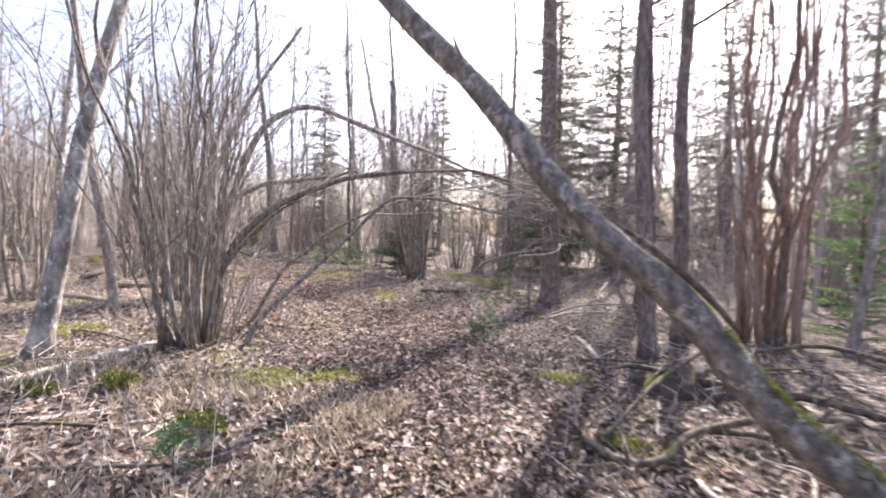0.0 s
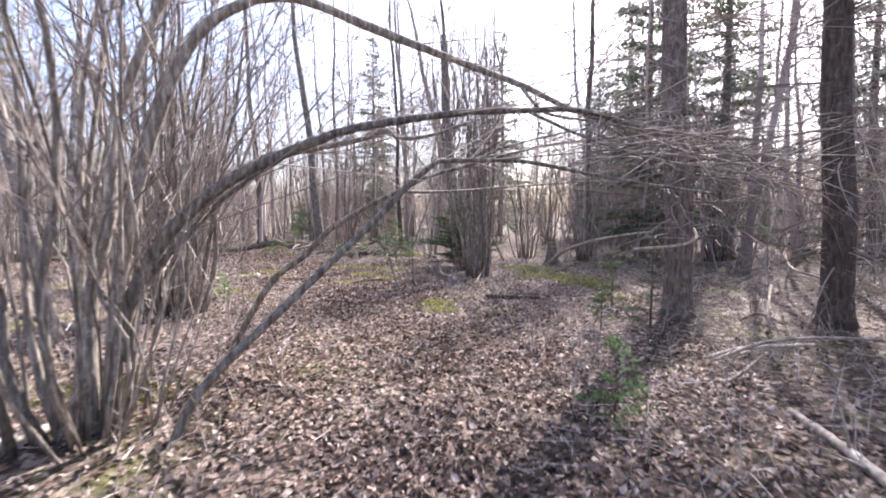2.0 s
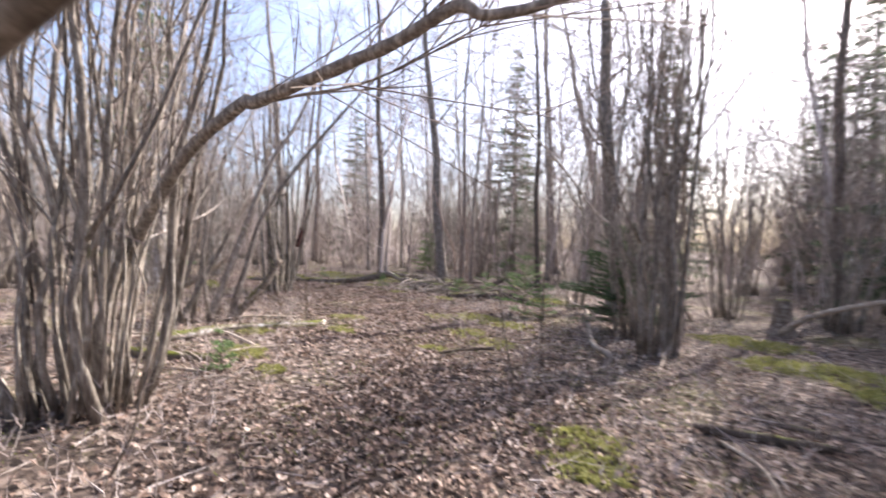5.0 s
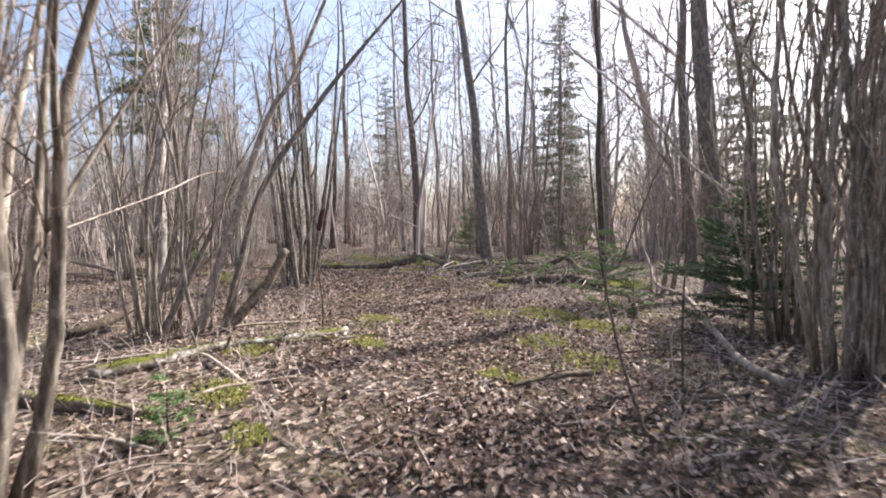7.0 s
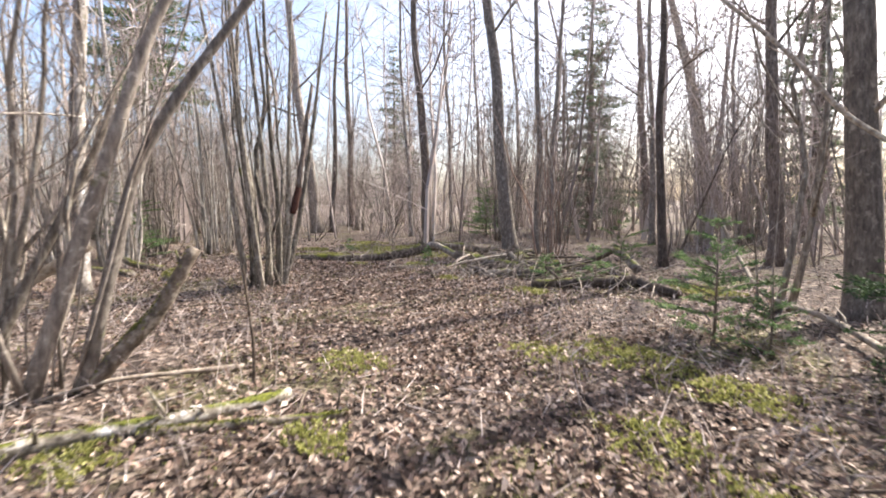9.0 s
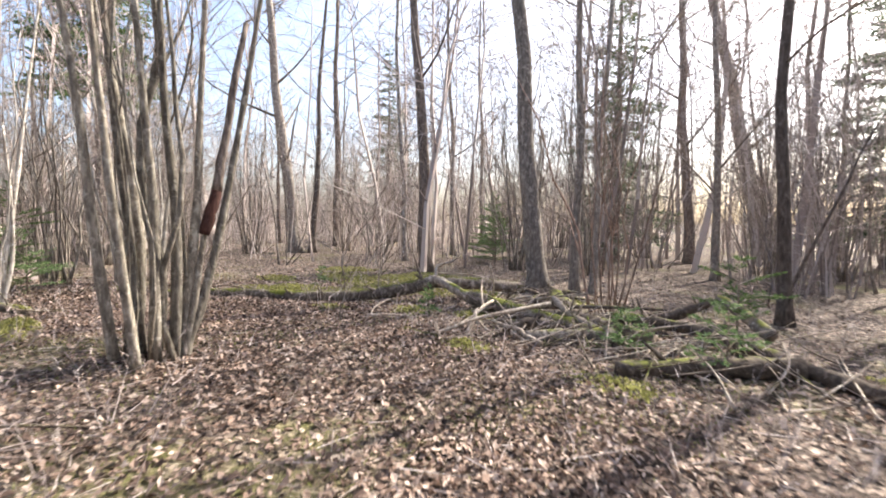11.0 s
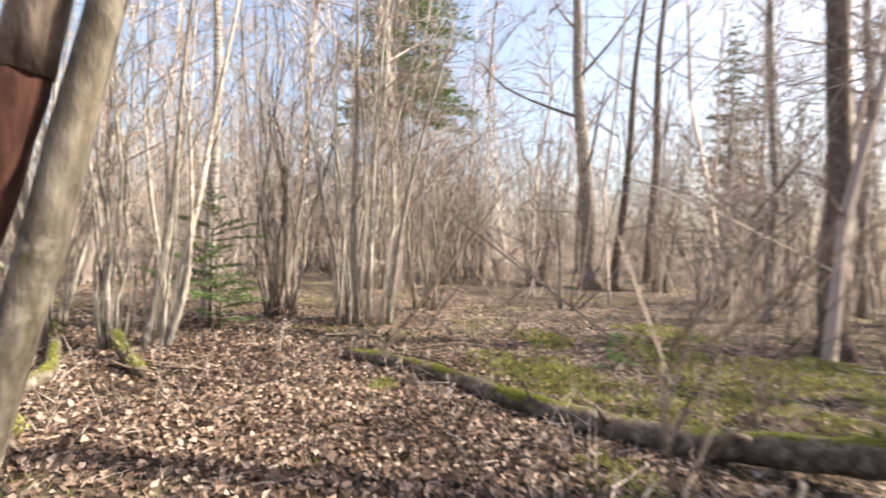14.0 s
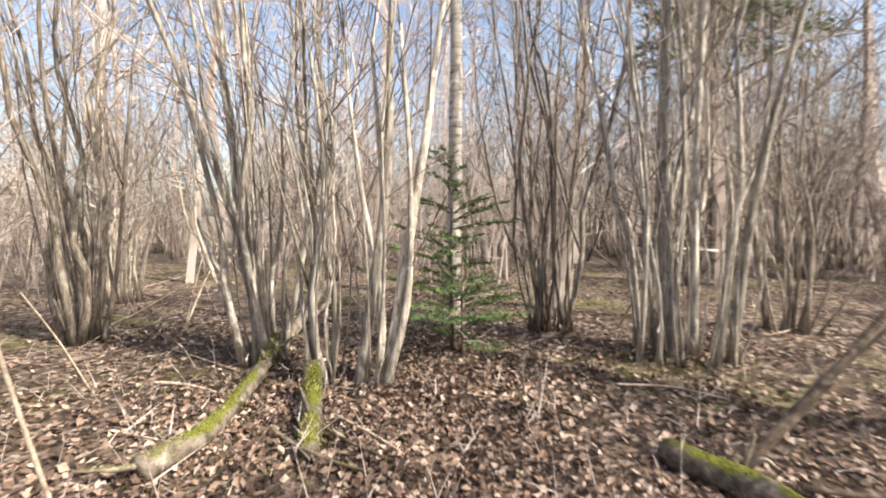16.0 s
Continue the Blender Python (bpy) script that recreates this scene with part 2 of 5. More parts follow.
class Soup:
    """Vertices and faces gathered for one mesh."""

    def __init__(self):
        self.v, self.f = [], []

    def tube(self, pts, radii, sides=7, cap=True, rough=0.0):
        pts = np.asarray(pts, float)
        tang = np.gradient(pts, axis=0)
        tang /= np.linalg.norm(tang, axis=1)[:, None] + 1e-9
        ref = np.array([1.0, 0.2, 0.1]) if abs(tang[0][0]) < 0.8 else np.array([0.1, 1.0, 0.2])
        base = len(self.v)
        ang = np.arange(sides) * 2 * math.pi / sides
        for i, (p, t, r) in enumerate(zip(pts, tang, radii)):
            u = ref - t * (ref @ t)
            u /= np.linalg.norm(u)
            ref, w = u, np.cross(t, u)
            rr = r * (1 + rough * np.array([rnd.uniform(-1, 1) for _ in range(sides)])) if rough else np.full(sides, r)
            ring = p + (np.cos(ang) * rr)[:, None] * u + (np.sin(ang) * rr)[:, None] * w
            self.v.extend(map(tuple, ring))
            if i:
                a, b = base + (i - 1) * sides, base + i * sides
                self.f.extend((a + k, a + (k + 1) % sides, b + (k + 1) % sides, b + k) for k in range(sides))
        if cap:
            self.f.append(tuple(base + k for k in reversed(range(sides))))
            last = base + (len(pts) - 1) * sides
            self.f.append(tuple(last + k for k in range(sides)))

    def prisms(self, a, b, ra, rb):
        """Three-sided tapering twigs from rows a to rows b."""
        a, b = np.asarray(a, float), np.asarray(b, float)
        n = len(a)
        if not n:
            return
        t = b - a
        t /= np.linalg.norm(t, axis=1)[:, None] + 1e-9
        ref = np.where(np.abs(t[:, 2:3]) < 0.9, np.array([[0.0, 0, 1]]), np.array([[1.0, 0, 0]]))
        u = np.cross(t, ref)
        u /= np.linalg.norm(u, axis=1)[:, None] + 1e-9
        w = np.cross(t, u)
        ra, rb = np.broadcast_to(ra, n), np.broadcast_to(rb, n)
        out = np.empty((n, 6, 3))
        for k in range(3):
            c, s = math.cos(k * 2.0944), math.sin(k * 2.0944)
            way = u * c + w * s
            out[:, k] = a + way * ra[:, None]
            out[:, 3 + k] = b + way * rb[:, None]
        base = len(self.v)
        self.v.extend(map(tuple, out.reshape(-1, 3).tolist()))
        for i in range(n):
            o = base + 6 * i
            self.f += [(o, o + 1, o + 4, o + 3), (o + 1, o + 2, o + 5, o + 4), (o + 2, o, o + 3, o + 5)]

    def cones(self, a, b, ra):
        """Three-sided twigs that run out to a point."""
        a, b = np.asarray(a, float), np.asarray(b, float)
        n = len(a)
        if not n:
            return
        t = b - a
        t /= np.linalg.norm(t, axis=1)[:, None] + 1e-9
        ref = np.where(np.abs(t[:, 2:3]) < 0.9, np.array([[0.0, 0, 1]]), np.array([[1.0, 0, 0]]))
        u = np.cross(t, ref)
        u /= np.linalg.norm(u, axis=1)[:, None] + 1e-9
        w = np.cross(t, u)
        ra = np.broadcast_to(ra, n)[:, None]
        out = np.stack([a + u * ra, a + (w * 0.87 - u * 0.5) * ra, a - (w * 0.87 + u * 0.5) * ra, b], 1)
        base = len(self.v)
        self.v.extend(map(tuple, out.reshape(-1, 3).tolist()))
        for i in range(n):
            o = base + 4 * i
            self.f += [(o, o + 1, o + 3), (o + 1, o + 2, o + 3), (o + 2, o, o + 3)]

    def blades(self, c, along, across, fold):
        """Folded leaf blades: centre, half length, half width and lift rows."""
        n = len(c)
        out = np.stack([c - along, c - across + fold * 0.5, c + along, c + across + fold * 0.5], 1)
        base = len(self.v)
        self.v.extend(map(tuple, out.reshape(-1, 3).tolist()))
        for i in range(n):
            o = base + 4 * i
            self.f += [(o, o + 2, o + 1), (o, o + 3, o + 2)]

    def mesh(self, name, mat, smooth=True):
        me = bpy.data.meshes.new(name)
        me.from_pydata(self.v, [], self.f)
        me.materials.append(mat)
        if smooth:
            me.polygons.foreach_set("use_smooth", [True] * len(me.polygons))
        return me


def part(name, soup, mat, parent=None, label="", smooth=True, kind=""):
    ob = new(name, soup.mesh(name, mat, smooth))
    if parent:
        ob.parent = parent
    return tagged(ob, label, kind=kind)


def thing(name, x, y, z, label, category, group="", kind=""):
    ob = new(name)
    ob.empty_display_size = 0.1
    ob.location = (x, y, z)
    return tagged(ob, label, category, group, kind)


def curve(pts, n):
    """A smooth line of n points through the given ones."""
    p = np.asarray(pts, float)
    p = np.vstack([2 * p[0] - p[1], p, 2 * p[-1] - p[-2]])
    out, m = [], len(p) - 3
    for s in np.linspace(0, m - 1e-6, n):
        i, f = int(s), s - int(s)
        a, b, c, d = p[i : i + 4]
        out.append(0.5 * (2 * b + (c - a) * f + (2 * a - 5 * b + 4 * c - d) * f**2 + (3 * b - a - 3 * c + d) * f**3))
    return np.array(out)


def jitter(pts, amount, keep=1):
    out = np.array(pts)
    out[keep:] += np.array([[rnd.uniform(-amount, amount) for _ in range(3)] for _ in range(len(out) - keep)])
    return out


def floor_z(x, y):
    d = math.hypot(x + 9, y - 11)
    far = max(0.0, min(1.0, (d - 22) / 40))
    z = 0.05 * noise.noise((x * 0.45, y * 0.45, 0.3)) + 0.022 * noise.noise((x * 1.9, y * 1.9, 4.1))
    return z + far * 0.8 * noise.noise((x * 0.05, y * 0.05, 9.0))


TRACK = [(2.2, 0.4), (0.4, 3.9), (-1.8, 7.0), (-5.5, 9.9), (-9.6, 12.6), (-13.2, 14.3), (-16.3, 13.5)]


def path_gap(x, y):
    """Distance from the trodden track."""
    best = 99.0
    for (ax, ay), (bx, by) in zip(TRACK, TRACK[1:]):
        dx, dy = bx - ax, by - ay
        f = max(0.0, min(1.0, ((x - ax) * dx + (y - ay) * dy) / (dx * dx + dy * dy)))
        best = min(best, math.hypot(x - ax - f * dx, y - ay - f * dy))
    return best


# ---- the ground ----
def lines(lo, hi, dense_lo, dense_hi, step):
    inner = np.arange(dense_lo, dense_hi, step)
    left = dense_lo - np.cumsum(step * 1.28 ** np.arange(1, 60))
    right = dense_hi + np.cumsum(step * 1.28 ** np.arange(0, 60))
    return np.concatenate([left[left > lo][::-1], inner, right[right < hi]])


def build_ground():
    xs, ys = lines(-600, 600, -34, 10, 0.22), lines(-600, 600, -4, 30, 0.22)
    soup = Soup()
    soup.v = [(x, y, floor_z(x, y)) for y in ys for x in xs]
    w = len(xs)
    soup.f = [(j * w + i, j * w + i + 1, (j + 1) * w + i + 1, (j + 1) * w + i) for j in range(len(ys) - 1) for i in range(w - 1)]
    tagged(part("ground", soup, GROUND), "forest floor of brown leaf litter with moss", "ground", kind="structure")


build_ground()


STREWN = [(2.0, 2.2), (0.0, 5.0), (-1.8, 7.6), (-5.5, 10.9), (-9.6, 13.6), (-13.4, 14.9), (-16.6, 14.6), (-18.6, 12.6), (-19.6, 11.0)]


def scatter_leaves():
    soup = Soup()
    rng = np.random.default_rng(5)
    spots = []
    for reach, count in ((1.6, 52000), (3.6, 62000), (8.0, 46000)):
        got = 0
        while got < count:
            i = rng.integers(0, len(STREWN) - 1)
            f = rng.uniform(0, 1)
            x = STREWN[i][0] + f * (STREWN[i + 1][0] - STREWN[i][0]) + rng.normal(0, reach * 0.6)
            y = STREWN[i][1] + f * (STREWN[i + 1][1] - STREWN[i][1]) + rng.normal(0, reach * 0.6)
            if noise.noise((x * 0.8, y * 0.8, 2.0)) > rng.uniform(-0.7, 0.9) - 0.2:
                spots.append((x, y, floor_z(x, y) + rng.uniform(0.002, 0.022)))
                got += 1
    c = np.array(spots)
    n = len(c)
    size = rng.uniform(0.016, 0.04, n)[:, None]
    yaw = rng.uniform(0, 2 * math.pi, n)
    tilt = rng.normal(0, 0.45, n)
    roll = rng.normal(0, 0.45, n)
    along = np.stack([np.cos(yaw), np.sin(yaw), tilt], 1)
    along /= np.linalg.norm(along, axis=1)[:, None]
    across = np.stack([-np.sin(yaw), np.cos(yaw), roll], 1)
    across /= np.linalg.norm(across, axis=1)[:, None]
    up = np.cross(along, across)
    c[:, 2] += 0.6 * size[:, 0] * (np.abs(tilt) + np.abs(roll)) * 0.6
    soup.blades(c, along * size, across * size * rng.uniform(0.45, 0.8, n)[:, None], up * size * rng.uniform(-0.5, 1.1, n)[:, None])
    tagged(part("fallen_leaves", soup, LEAF_DRY, smooth=False), "dry brown and tan fallen leaves on the ground", "leaves", kind="stuff")


scatter_leaves()


# ---- kinds of things ----
def twig_sprays(soup, starts, ways, lengths, radius, forks=3, droop=0.0):
    """Twigs that fork twice, from starting points."""
    a, ways, lengths = np.asarray(starts, float), np.asarray(ways, float), np.asarray(lengths, float)
    rng = np.random.default_rng(len(soup.v) + len(a))
    b = a + ways * lengths[:, None]
    soup.prisms(a, b, radius, radius * 0.55)
    for level in range(2):
        na, nw, nl = [], [], []
        for p, q, w, l in zip(a, b, ways, lengths):
            for _ in range(forks):
                f = rng.uniform(0.35, 1.0)
                d = w + rng.normal(0, 0.45, 3) + np.array([0, 0, 0.15 - droop])
                na.append(p + (q - p) * f), nw.append(d / np.linalg.norm(d)), nl.append(l * rng.uniform(0.35, 0.7))
        a, ways, lengths = np.array(na), np.array(nw), np.array(nl)
        b = a + ways * lengths[:, None]
        radius *= 0.6
        soup.cones(a, b, radius)
        forks = 2


def along_line(pts, f):
    i = min(len(pts) - 2, int(f * (len(pts) - 1)))
    g = f * (len(pts) - 1) - i
    return pts[i] * (1 - g) + pts[i + 1] * g


def hazel_clump(x, y, spread, count, height, label, tilt=0.28, thick=0.034, mat=BARK_HAZEL, bias=(0, 0), group="hazel clumps", twigs=5, extra=(), low=0.4, fine=1.0):
    """Many thin stems fanning up from one stool; extra stems are given by hand as (points, radius)."""
    z = floor_z(x, y)
    clump = thing("hazel_clump", x, y, z, label, "shrub", group)
    tw = Soup()
    s_at, s_way, s_len = [], [], []
    count = int(count * 1.35)
    for k in range(count):
        ang = k * 2.39996 + rnd.uniform(-0.5, 0.5)
        out = spread * math.sqrt((k + 0.5) / count) * rnd.uniform(0.8, 1.15)
        lean = tilt * (0.25 + 0.9 * (k + 0.5) / count) * rnd.uniform(0.5, 1.3)
        h = height * rnd.uniform(0.65, 1.08)
        veer = ang + rnd.gauss(0, 0.7)
        dx, dy = math.cos(veer) * lean + bias[0], math.sin(veer) * lean + bias[1]
        bow = rnd.uniform(-0.25, 0.8)
        r = thick * rnd.choice((0.28, 0.36, 0.45, 0.55, 0.7, 0.9, 1.25))
        px, py = math.cos(ang) * out, math.sin(ang) * out
        pts = [(px + dx * h * f * (1 - bow + bow * f), py + dy * h * f * (1 - bow + bow * f), h * f - 0.05 - 0.1 * lean * h * f * f) for f in np.linspace(0, 1, 7)]
        pts = curve(jitter(pts, 0.125 * h / 5, 1), 11)
        soup = Soup()
        radii = [r * (1.25 if i == 0 else 1.0) * (1 - 0.72 * (i / 10)) for i in range(11)]
        soup.tube(pts, radii, 8 if r > 0.025 else 4, rough=0.07)
        if rnd.random() < 0.6:
            j = rnd.randrange(2, 7)
            d = pts[j + 1] - pts[j]
            d = d / np.linalg.norm(d) + np.array([rnd.gauss(0, 0.35), rnd.gauss(0, 0.35), 0])
            ln = h * rnd.uniform(0.2, 0.45)
            arm = curve(jitter([pts[j], pts[j] + d * ln * 0.35, pts[j] + d * ln * 0.7 + np.array([0, 0, 0.05 * ln]), pts[j] + d * ln + np.array([0, 0, 0.12 * ln])], 0.03 * ln, 1), 6)
            soup.tube(arm, np.linspace(radii[j] * 0.7, radii[j] * 0.2, 6), 4)
        part("stem", soup, mat, clump)
        for _ in range(twigs + 2):
            f = rnd.uniform(low - 0.18, 1.0)
            w = np.array([rnd.gauss(dx, 0.5), rnd.gauss(dy, 0.5), rnd.uniform(0.35, 1.1)])
            s_at.append(along_line(pts, f)), s_way.append(w / np.linalg.norm(w)), s_len.append(rnd.uniform(0.35, 1.25))
    for pts, r in extra:
        line = np.array(pts) - np.array([x, y, z])
        line = curve(line, 4 * len(line))
        soup = Soup()
        soup.tube(line, [r * rnd.uniform(0.93, 1.09) * (1 - 0.7 * i / len(line)) for i in range(len(line))], 9, rough=0.08)
        part("stem", soup, mat, clump)
        for _ in range(int(15 * fine) if line[-1][2] > 1.5 else 0):
            f = low + (1 - low) * rnd.random() ** 0.8
            t = along_line(line, min(1, f + 0.05)) - along_line(line, f - 0.05)
            w = t / np.linalg.norm(t) + np.array([rnd.gauss(0, 0.45), rnd.gauss(0, 0.45), rnd.gauss(0.1, 0.35)])
            s_at.append(along_line(line, f)), s_way.append(w / np.linalg.norm(w)), s_len.append(rnd.uniform(0.4, 1.5) * fine)
    if s_at:
        twig_sprays(tw, s_at, s_way, s_len, 0.0062, forks=2)
        part("twig_spray", tw, TWIG, clump, "fine bare twigs", smooth=False, kind="stuff")
    return clump


def tree(x, y, dia, height, label, lean=(0, 0), mat=BARK_GREY, limbs=9, low=0.3, bow=0.0, group="bare trees", flare=1.5, snapped=False, twig_n=130):
    """A bare tree: flared trunk, limbs and a crown of twigs. lean: sideways metres per metre up."""
    z = floor_z(x, y)
    top = thing("bare_tree", x, y, z, label, "tree", group)
    r = dia / 2
    n = 20
    pts, radii = [], []
    wob = rnd.uniform(0, 9)
    for i in range(n):
        f = i / (n - 1)
        h = height * f**1.25
        s = h + bow * h * (1 - f)
        pts.append((lean[0] * s + 0.03 * height / 10 * (math.sin(wob + h * 0.9) + 0.6 * math.sin(2.1 * h - wob)) * min(1, h / 2), lean[1] * s + 0.05 * math.cos(wob + h * 0.8) * min(1, h / 2), h - 0.08))
        radii.append(r * (1 - (0.45 if snapped else 0.82) * f) * (1 + (flare - 1) * math.exp(-h / 0.16)))
    trunk = Soup()
    trunk.tube(pts, radii, 14, rough=0.05)
    part("trunk", trunk, mat, top)
    pts = np.array(pts)
    if limbs:
        at, way, length = [], [], []
        for k in range(limbs):
            f = low + (0.97 - low) * (k + rnd.random()) / limbs
            a = along_line(pts, f)
            ang = k * 2.4 + rnd.uniform(-0.6, 0.6)
            ln = height * rnd.uniform(0.09, 0.24) * (1.15 - f * 0.6)
            d = np.array([math.cos(ang), math.sin(ang), rnd.uniform(0.35, 1.1)])
            d /= np.linalg.norm(d)
            line = curve(jitter([a, a + d * ln * 0.35, a + d * ln * 0.7 + np.array([0, 0, 0.06 * ln]), a + d * ln + np.array([0, 0, 0.2 * ln])], 0.05 * ln, 1), 7)
            soup = Soup()
            lr = max(0.012, r * 0.3 * (1.1 - f))
            soup.tube(line, [lr * (1 - 0.8 * i / 6) for i in range(7)], 6)
            part("limb", soup, mat, top)
            for _ in range(max(2, twig_n // limbs)):
                q = rnd.uniform(0.3, 1)
                w = d + np.array([rnd.gauss(0, 0.55), rnd.gauss(0, 0.55), rnd.gauss(0.2, 0.4)])
                at.append(along_line(line, q)), way.append(w / np.linalg.norm(w)), length.append(rnd.uniform(0.4, 1.5))
        crown = Soup()
        twig_sprays(crown, at, way, length, 0.0078, forks=2)
        part("crown", crown, TWIG, top, "bare crown twigs", smooth=False, kind="stuff")
    return top


def needle_branch(soup, wood, a, d, length, needle, density, droop):
    """One bough with side shoots and needles."""
    rng = np.random.default_rng(len(soup.v) + 3)
    side = np.cross(d, (0, 0, 1.0))
    side /= np.linalg.norm(side) + 1e-9
    end = a + d * length + np.array([0, 0, -droop * length])
    mid = (a + end) / 2 + np.array([0, 0, 0.06 * length])
    wood.prisms([a, mid], [mid, end], [0.012 * length + 0.002, 0.008 * length + 0.002], [0.008 * length + 0.002, 0.002])
    shoots = [(a, end, 1.0)]
    for k in range(max(2, int(length * 9))):
        f = rng.uniform(0.2, 0.95)
        p = a + (end - a) * f + np.array([0, 0, 0.1 * length * f * (1 - f)])
        w = d * 0.7 + side * rng.choice((-1, 1)) * rng.uniform(0.5, 1.0) + np.array([0, 0, -droop * 0.6])
        ln = length * (0.5 - 0.35 * f) * rng.uniform(0.7, 1.2) + 0.03
        shoots.append((p, p + w / np.linalg.norm(w) * ln, 0.6))
    cs, al, ac = [], [], []
    for p, q, _ in shoots:
        ln = np.linalg.norm(q - p)
        n = max(3, int(ln * density))
        ax = (q - p) / (ln + 1e-9)
        for f in rng.uniform(0.05, 1.05, n):
            w = ax * 0.8 + rng.normal(0, 0.62, 3)
            w /= np.linalg.norm(w)
            c = p + (q - p) * f + w * needle * 0.5
            o = np.cross(w, rng.normal(0, 1, 3))
            cs.append(c), al.append(w * needle), ac.append(o / (np.linalg.norm(o) + 1e-9) * needle * 0.24)
    cs, al, ac = np.array(cs), np.array(al), np.array(ac)
    soup.blades(cs, al, ac, np.cross(al, ac) / needle * 0.3)


def young_spruce(x, y, height, width, label, mat=NEEDLES, density=110, needle=0.028, bare=0.06, sparse=1.0, taper=0.75):
    z = floor_z(x, y)
    top = thing("young_spruce", x, y, z, label, "small tree", "young spruces")
    trunk = Soup()
    trunk.tube([(0, 0, -0.03), (0.01, 0, height * 0.5), (0, 0.01, height)], [0.012 * height + 0.003, 0.008 * height + 0.002, 0.002], 6)
    part("trunk", trunk, BARK_DARK, top)
    needles, wood = Soup(), Soup()
    rows = max(5, int(height * 7 * sparse))
    for i in range(rows):
        f = bare + (1 - bare) * (i + 0.5) / rows
        for k in range(5 if sparse >= 0.8 else 4):
            ang = i * 1.1 + k * 6.28 / 5 + rnd.uniform(-0.4, 0.4)
            ln = width * 0.5 * (1.02 - f) ** taper * rnd.choice((0.4, 0.65, 0.9, 1.05, 1.2)) * rnd.uniform(0.85, 1.1) + 0.03
            d = np.array([math.cos(ang), math.sin(ang), rnd.uniform(0.0, 0.45) + 0.4 * f])
            needle_branch(needles, wood, np.array([0, 0, height * min(1.0, max(0.03, f + rnd.uniform(-1.2, 1.2) / rows))]), d / np.linalg.norm(d), ln, needle, density, 0.12)
    part("bough_wood", wood, TWIG, top, smooth=False, kind="stuff")
    part("foliage", needles, mat, top, smooth=False, kind="stuff")
    return top


def tall_spruce(height, width, label, mat=NEEDLES_HAZY, bare=0.08, foot=0.0, x=0.0, y=0.0):
    top = thing("spruce", x, y, floor_z(x, y), label, "tree", "tall spruces")
    trunk = Soup()
    foot = foot or 0.014 * height
    trunk.tube([(0, 0, -0.1), (0, 0, 0.12), (0, 0, 0.4), (-0.01, 0, 1.5), (-0.04 * 3, 0, 3), (-0.2, 0, height * 0.4), (-0.2, 0, height)], [foot * 1.6, foot * 1.2, foot * 1.02, foot * 0.97, foot * 0.92, foot * 0.75, 0.01], 14, rough=0.04)
    part("trunk", trunk, BARK_DARK, top)
    needles, wood = Soup(), Soup()
    rows = int(height * 2.3)
    for i in range(rows):
        f = bare + (1 - bare) * (i + 0.5) / rows
        for k in range(6):
            ang = i * 0.7 + k * 1.047 + rnd.uniform(-0.4, 0.4)
            ln = width * 0.5 * (1.03 - f) ** 0.8 * rnd.choice((0.35, 0.6, 0.85, 1.0, 1.25)) * rnd.uniform(0.85, 1.1) + 0.12
            d = np.array([math.cos(ang), math.sin(ang), rnd.uniform(-0.25, 0.25) + 0.35 * f])
            needle_branch(needles, wood, np.array([0, 0, height * f + rnd.uniform(-0.28, 0.28)]), d / np.linalg.norm(d), ln, 0.11, 14, 0.25)
    part("bough_wood", wood, TWIG, top, smooth=False, kind="stuff")
    part("foliage", needles, mat, top, smooth=False, kind="stuff")
    return top


def dead_boughs(top, low, high, count, reach):
    """Bare dead side branches on a trunk."""
    spray, at, way, size = Soup(), [], [], []
    for k in range(count):
        ang, z = k * 2.4 + rnd.uniform(-0.5, 0.5), rnd.uniform(low, high)
        ln, rise, sag = reach * rnd.uniform(0.3, 1.0), rnd.uniform(-0.15, 0.3), rnd.uniform(0.1, 0.5)
        veer = rnd.gauss(0, 0.35)
        line = curve([(math.cos(ang + veer * f) * ln * f, math.sin(ang + veer * f) * ln * f, z + ln * (rise * f - sag * f * f) + rnd.gauss(0, 0.02)) for f in (0, 0.35, 0.7, 1.0)], 6)
        spray.tube(line, np.linspace(0.013, 0.003, 6), 4, cap=False)
        for _ in range(3):
            f = rnd.uniform(0.25, 0.95)
            t = along_line(line, min(1, f + 0.1)) - along_line(line, max(0, f - 0.1))
            w = t / np.linalg.norm(t) + np.array([rnd.gauss(0, 0.5), rnd.gauss(0, 0.5), rnd.gauss(-0.1, 0.3)])
            at.append(along_line(line, f)), way.append(w / np.linalg.norm(w)), size.append(ln * rnd.uniform(0.2, 0.5))
    twig_sprays(spray, at, way, size, 0.007, forks=2, droop=0.2)
    part("dead_bough", spray, TWIG, top, "bare dead lower boughs", smooth=False, kind="stuff")


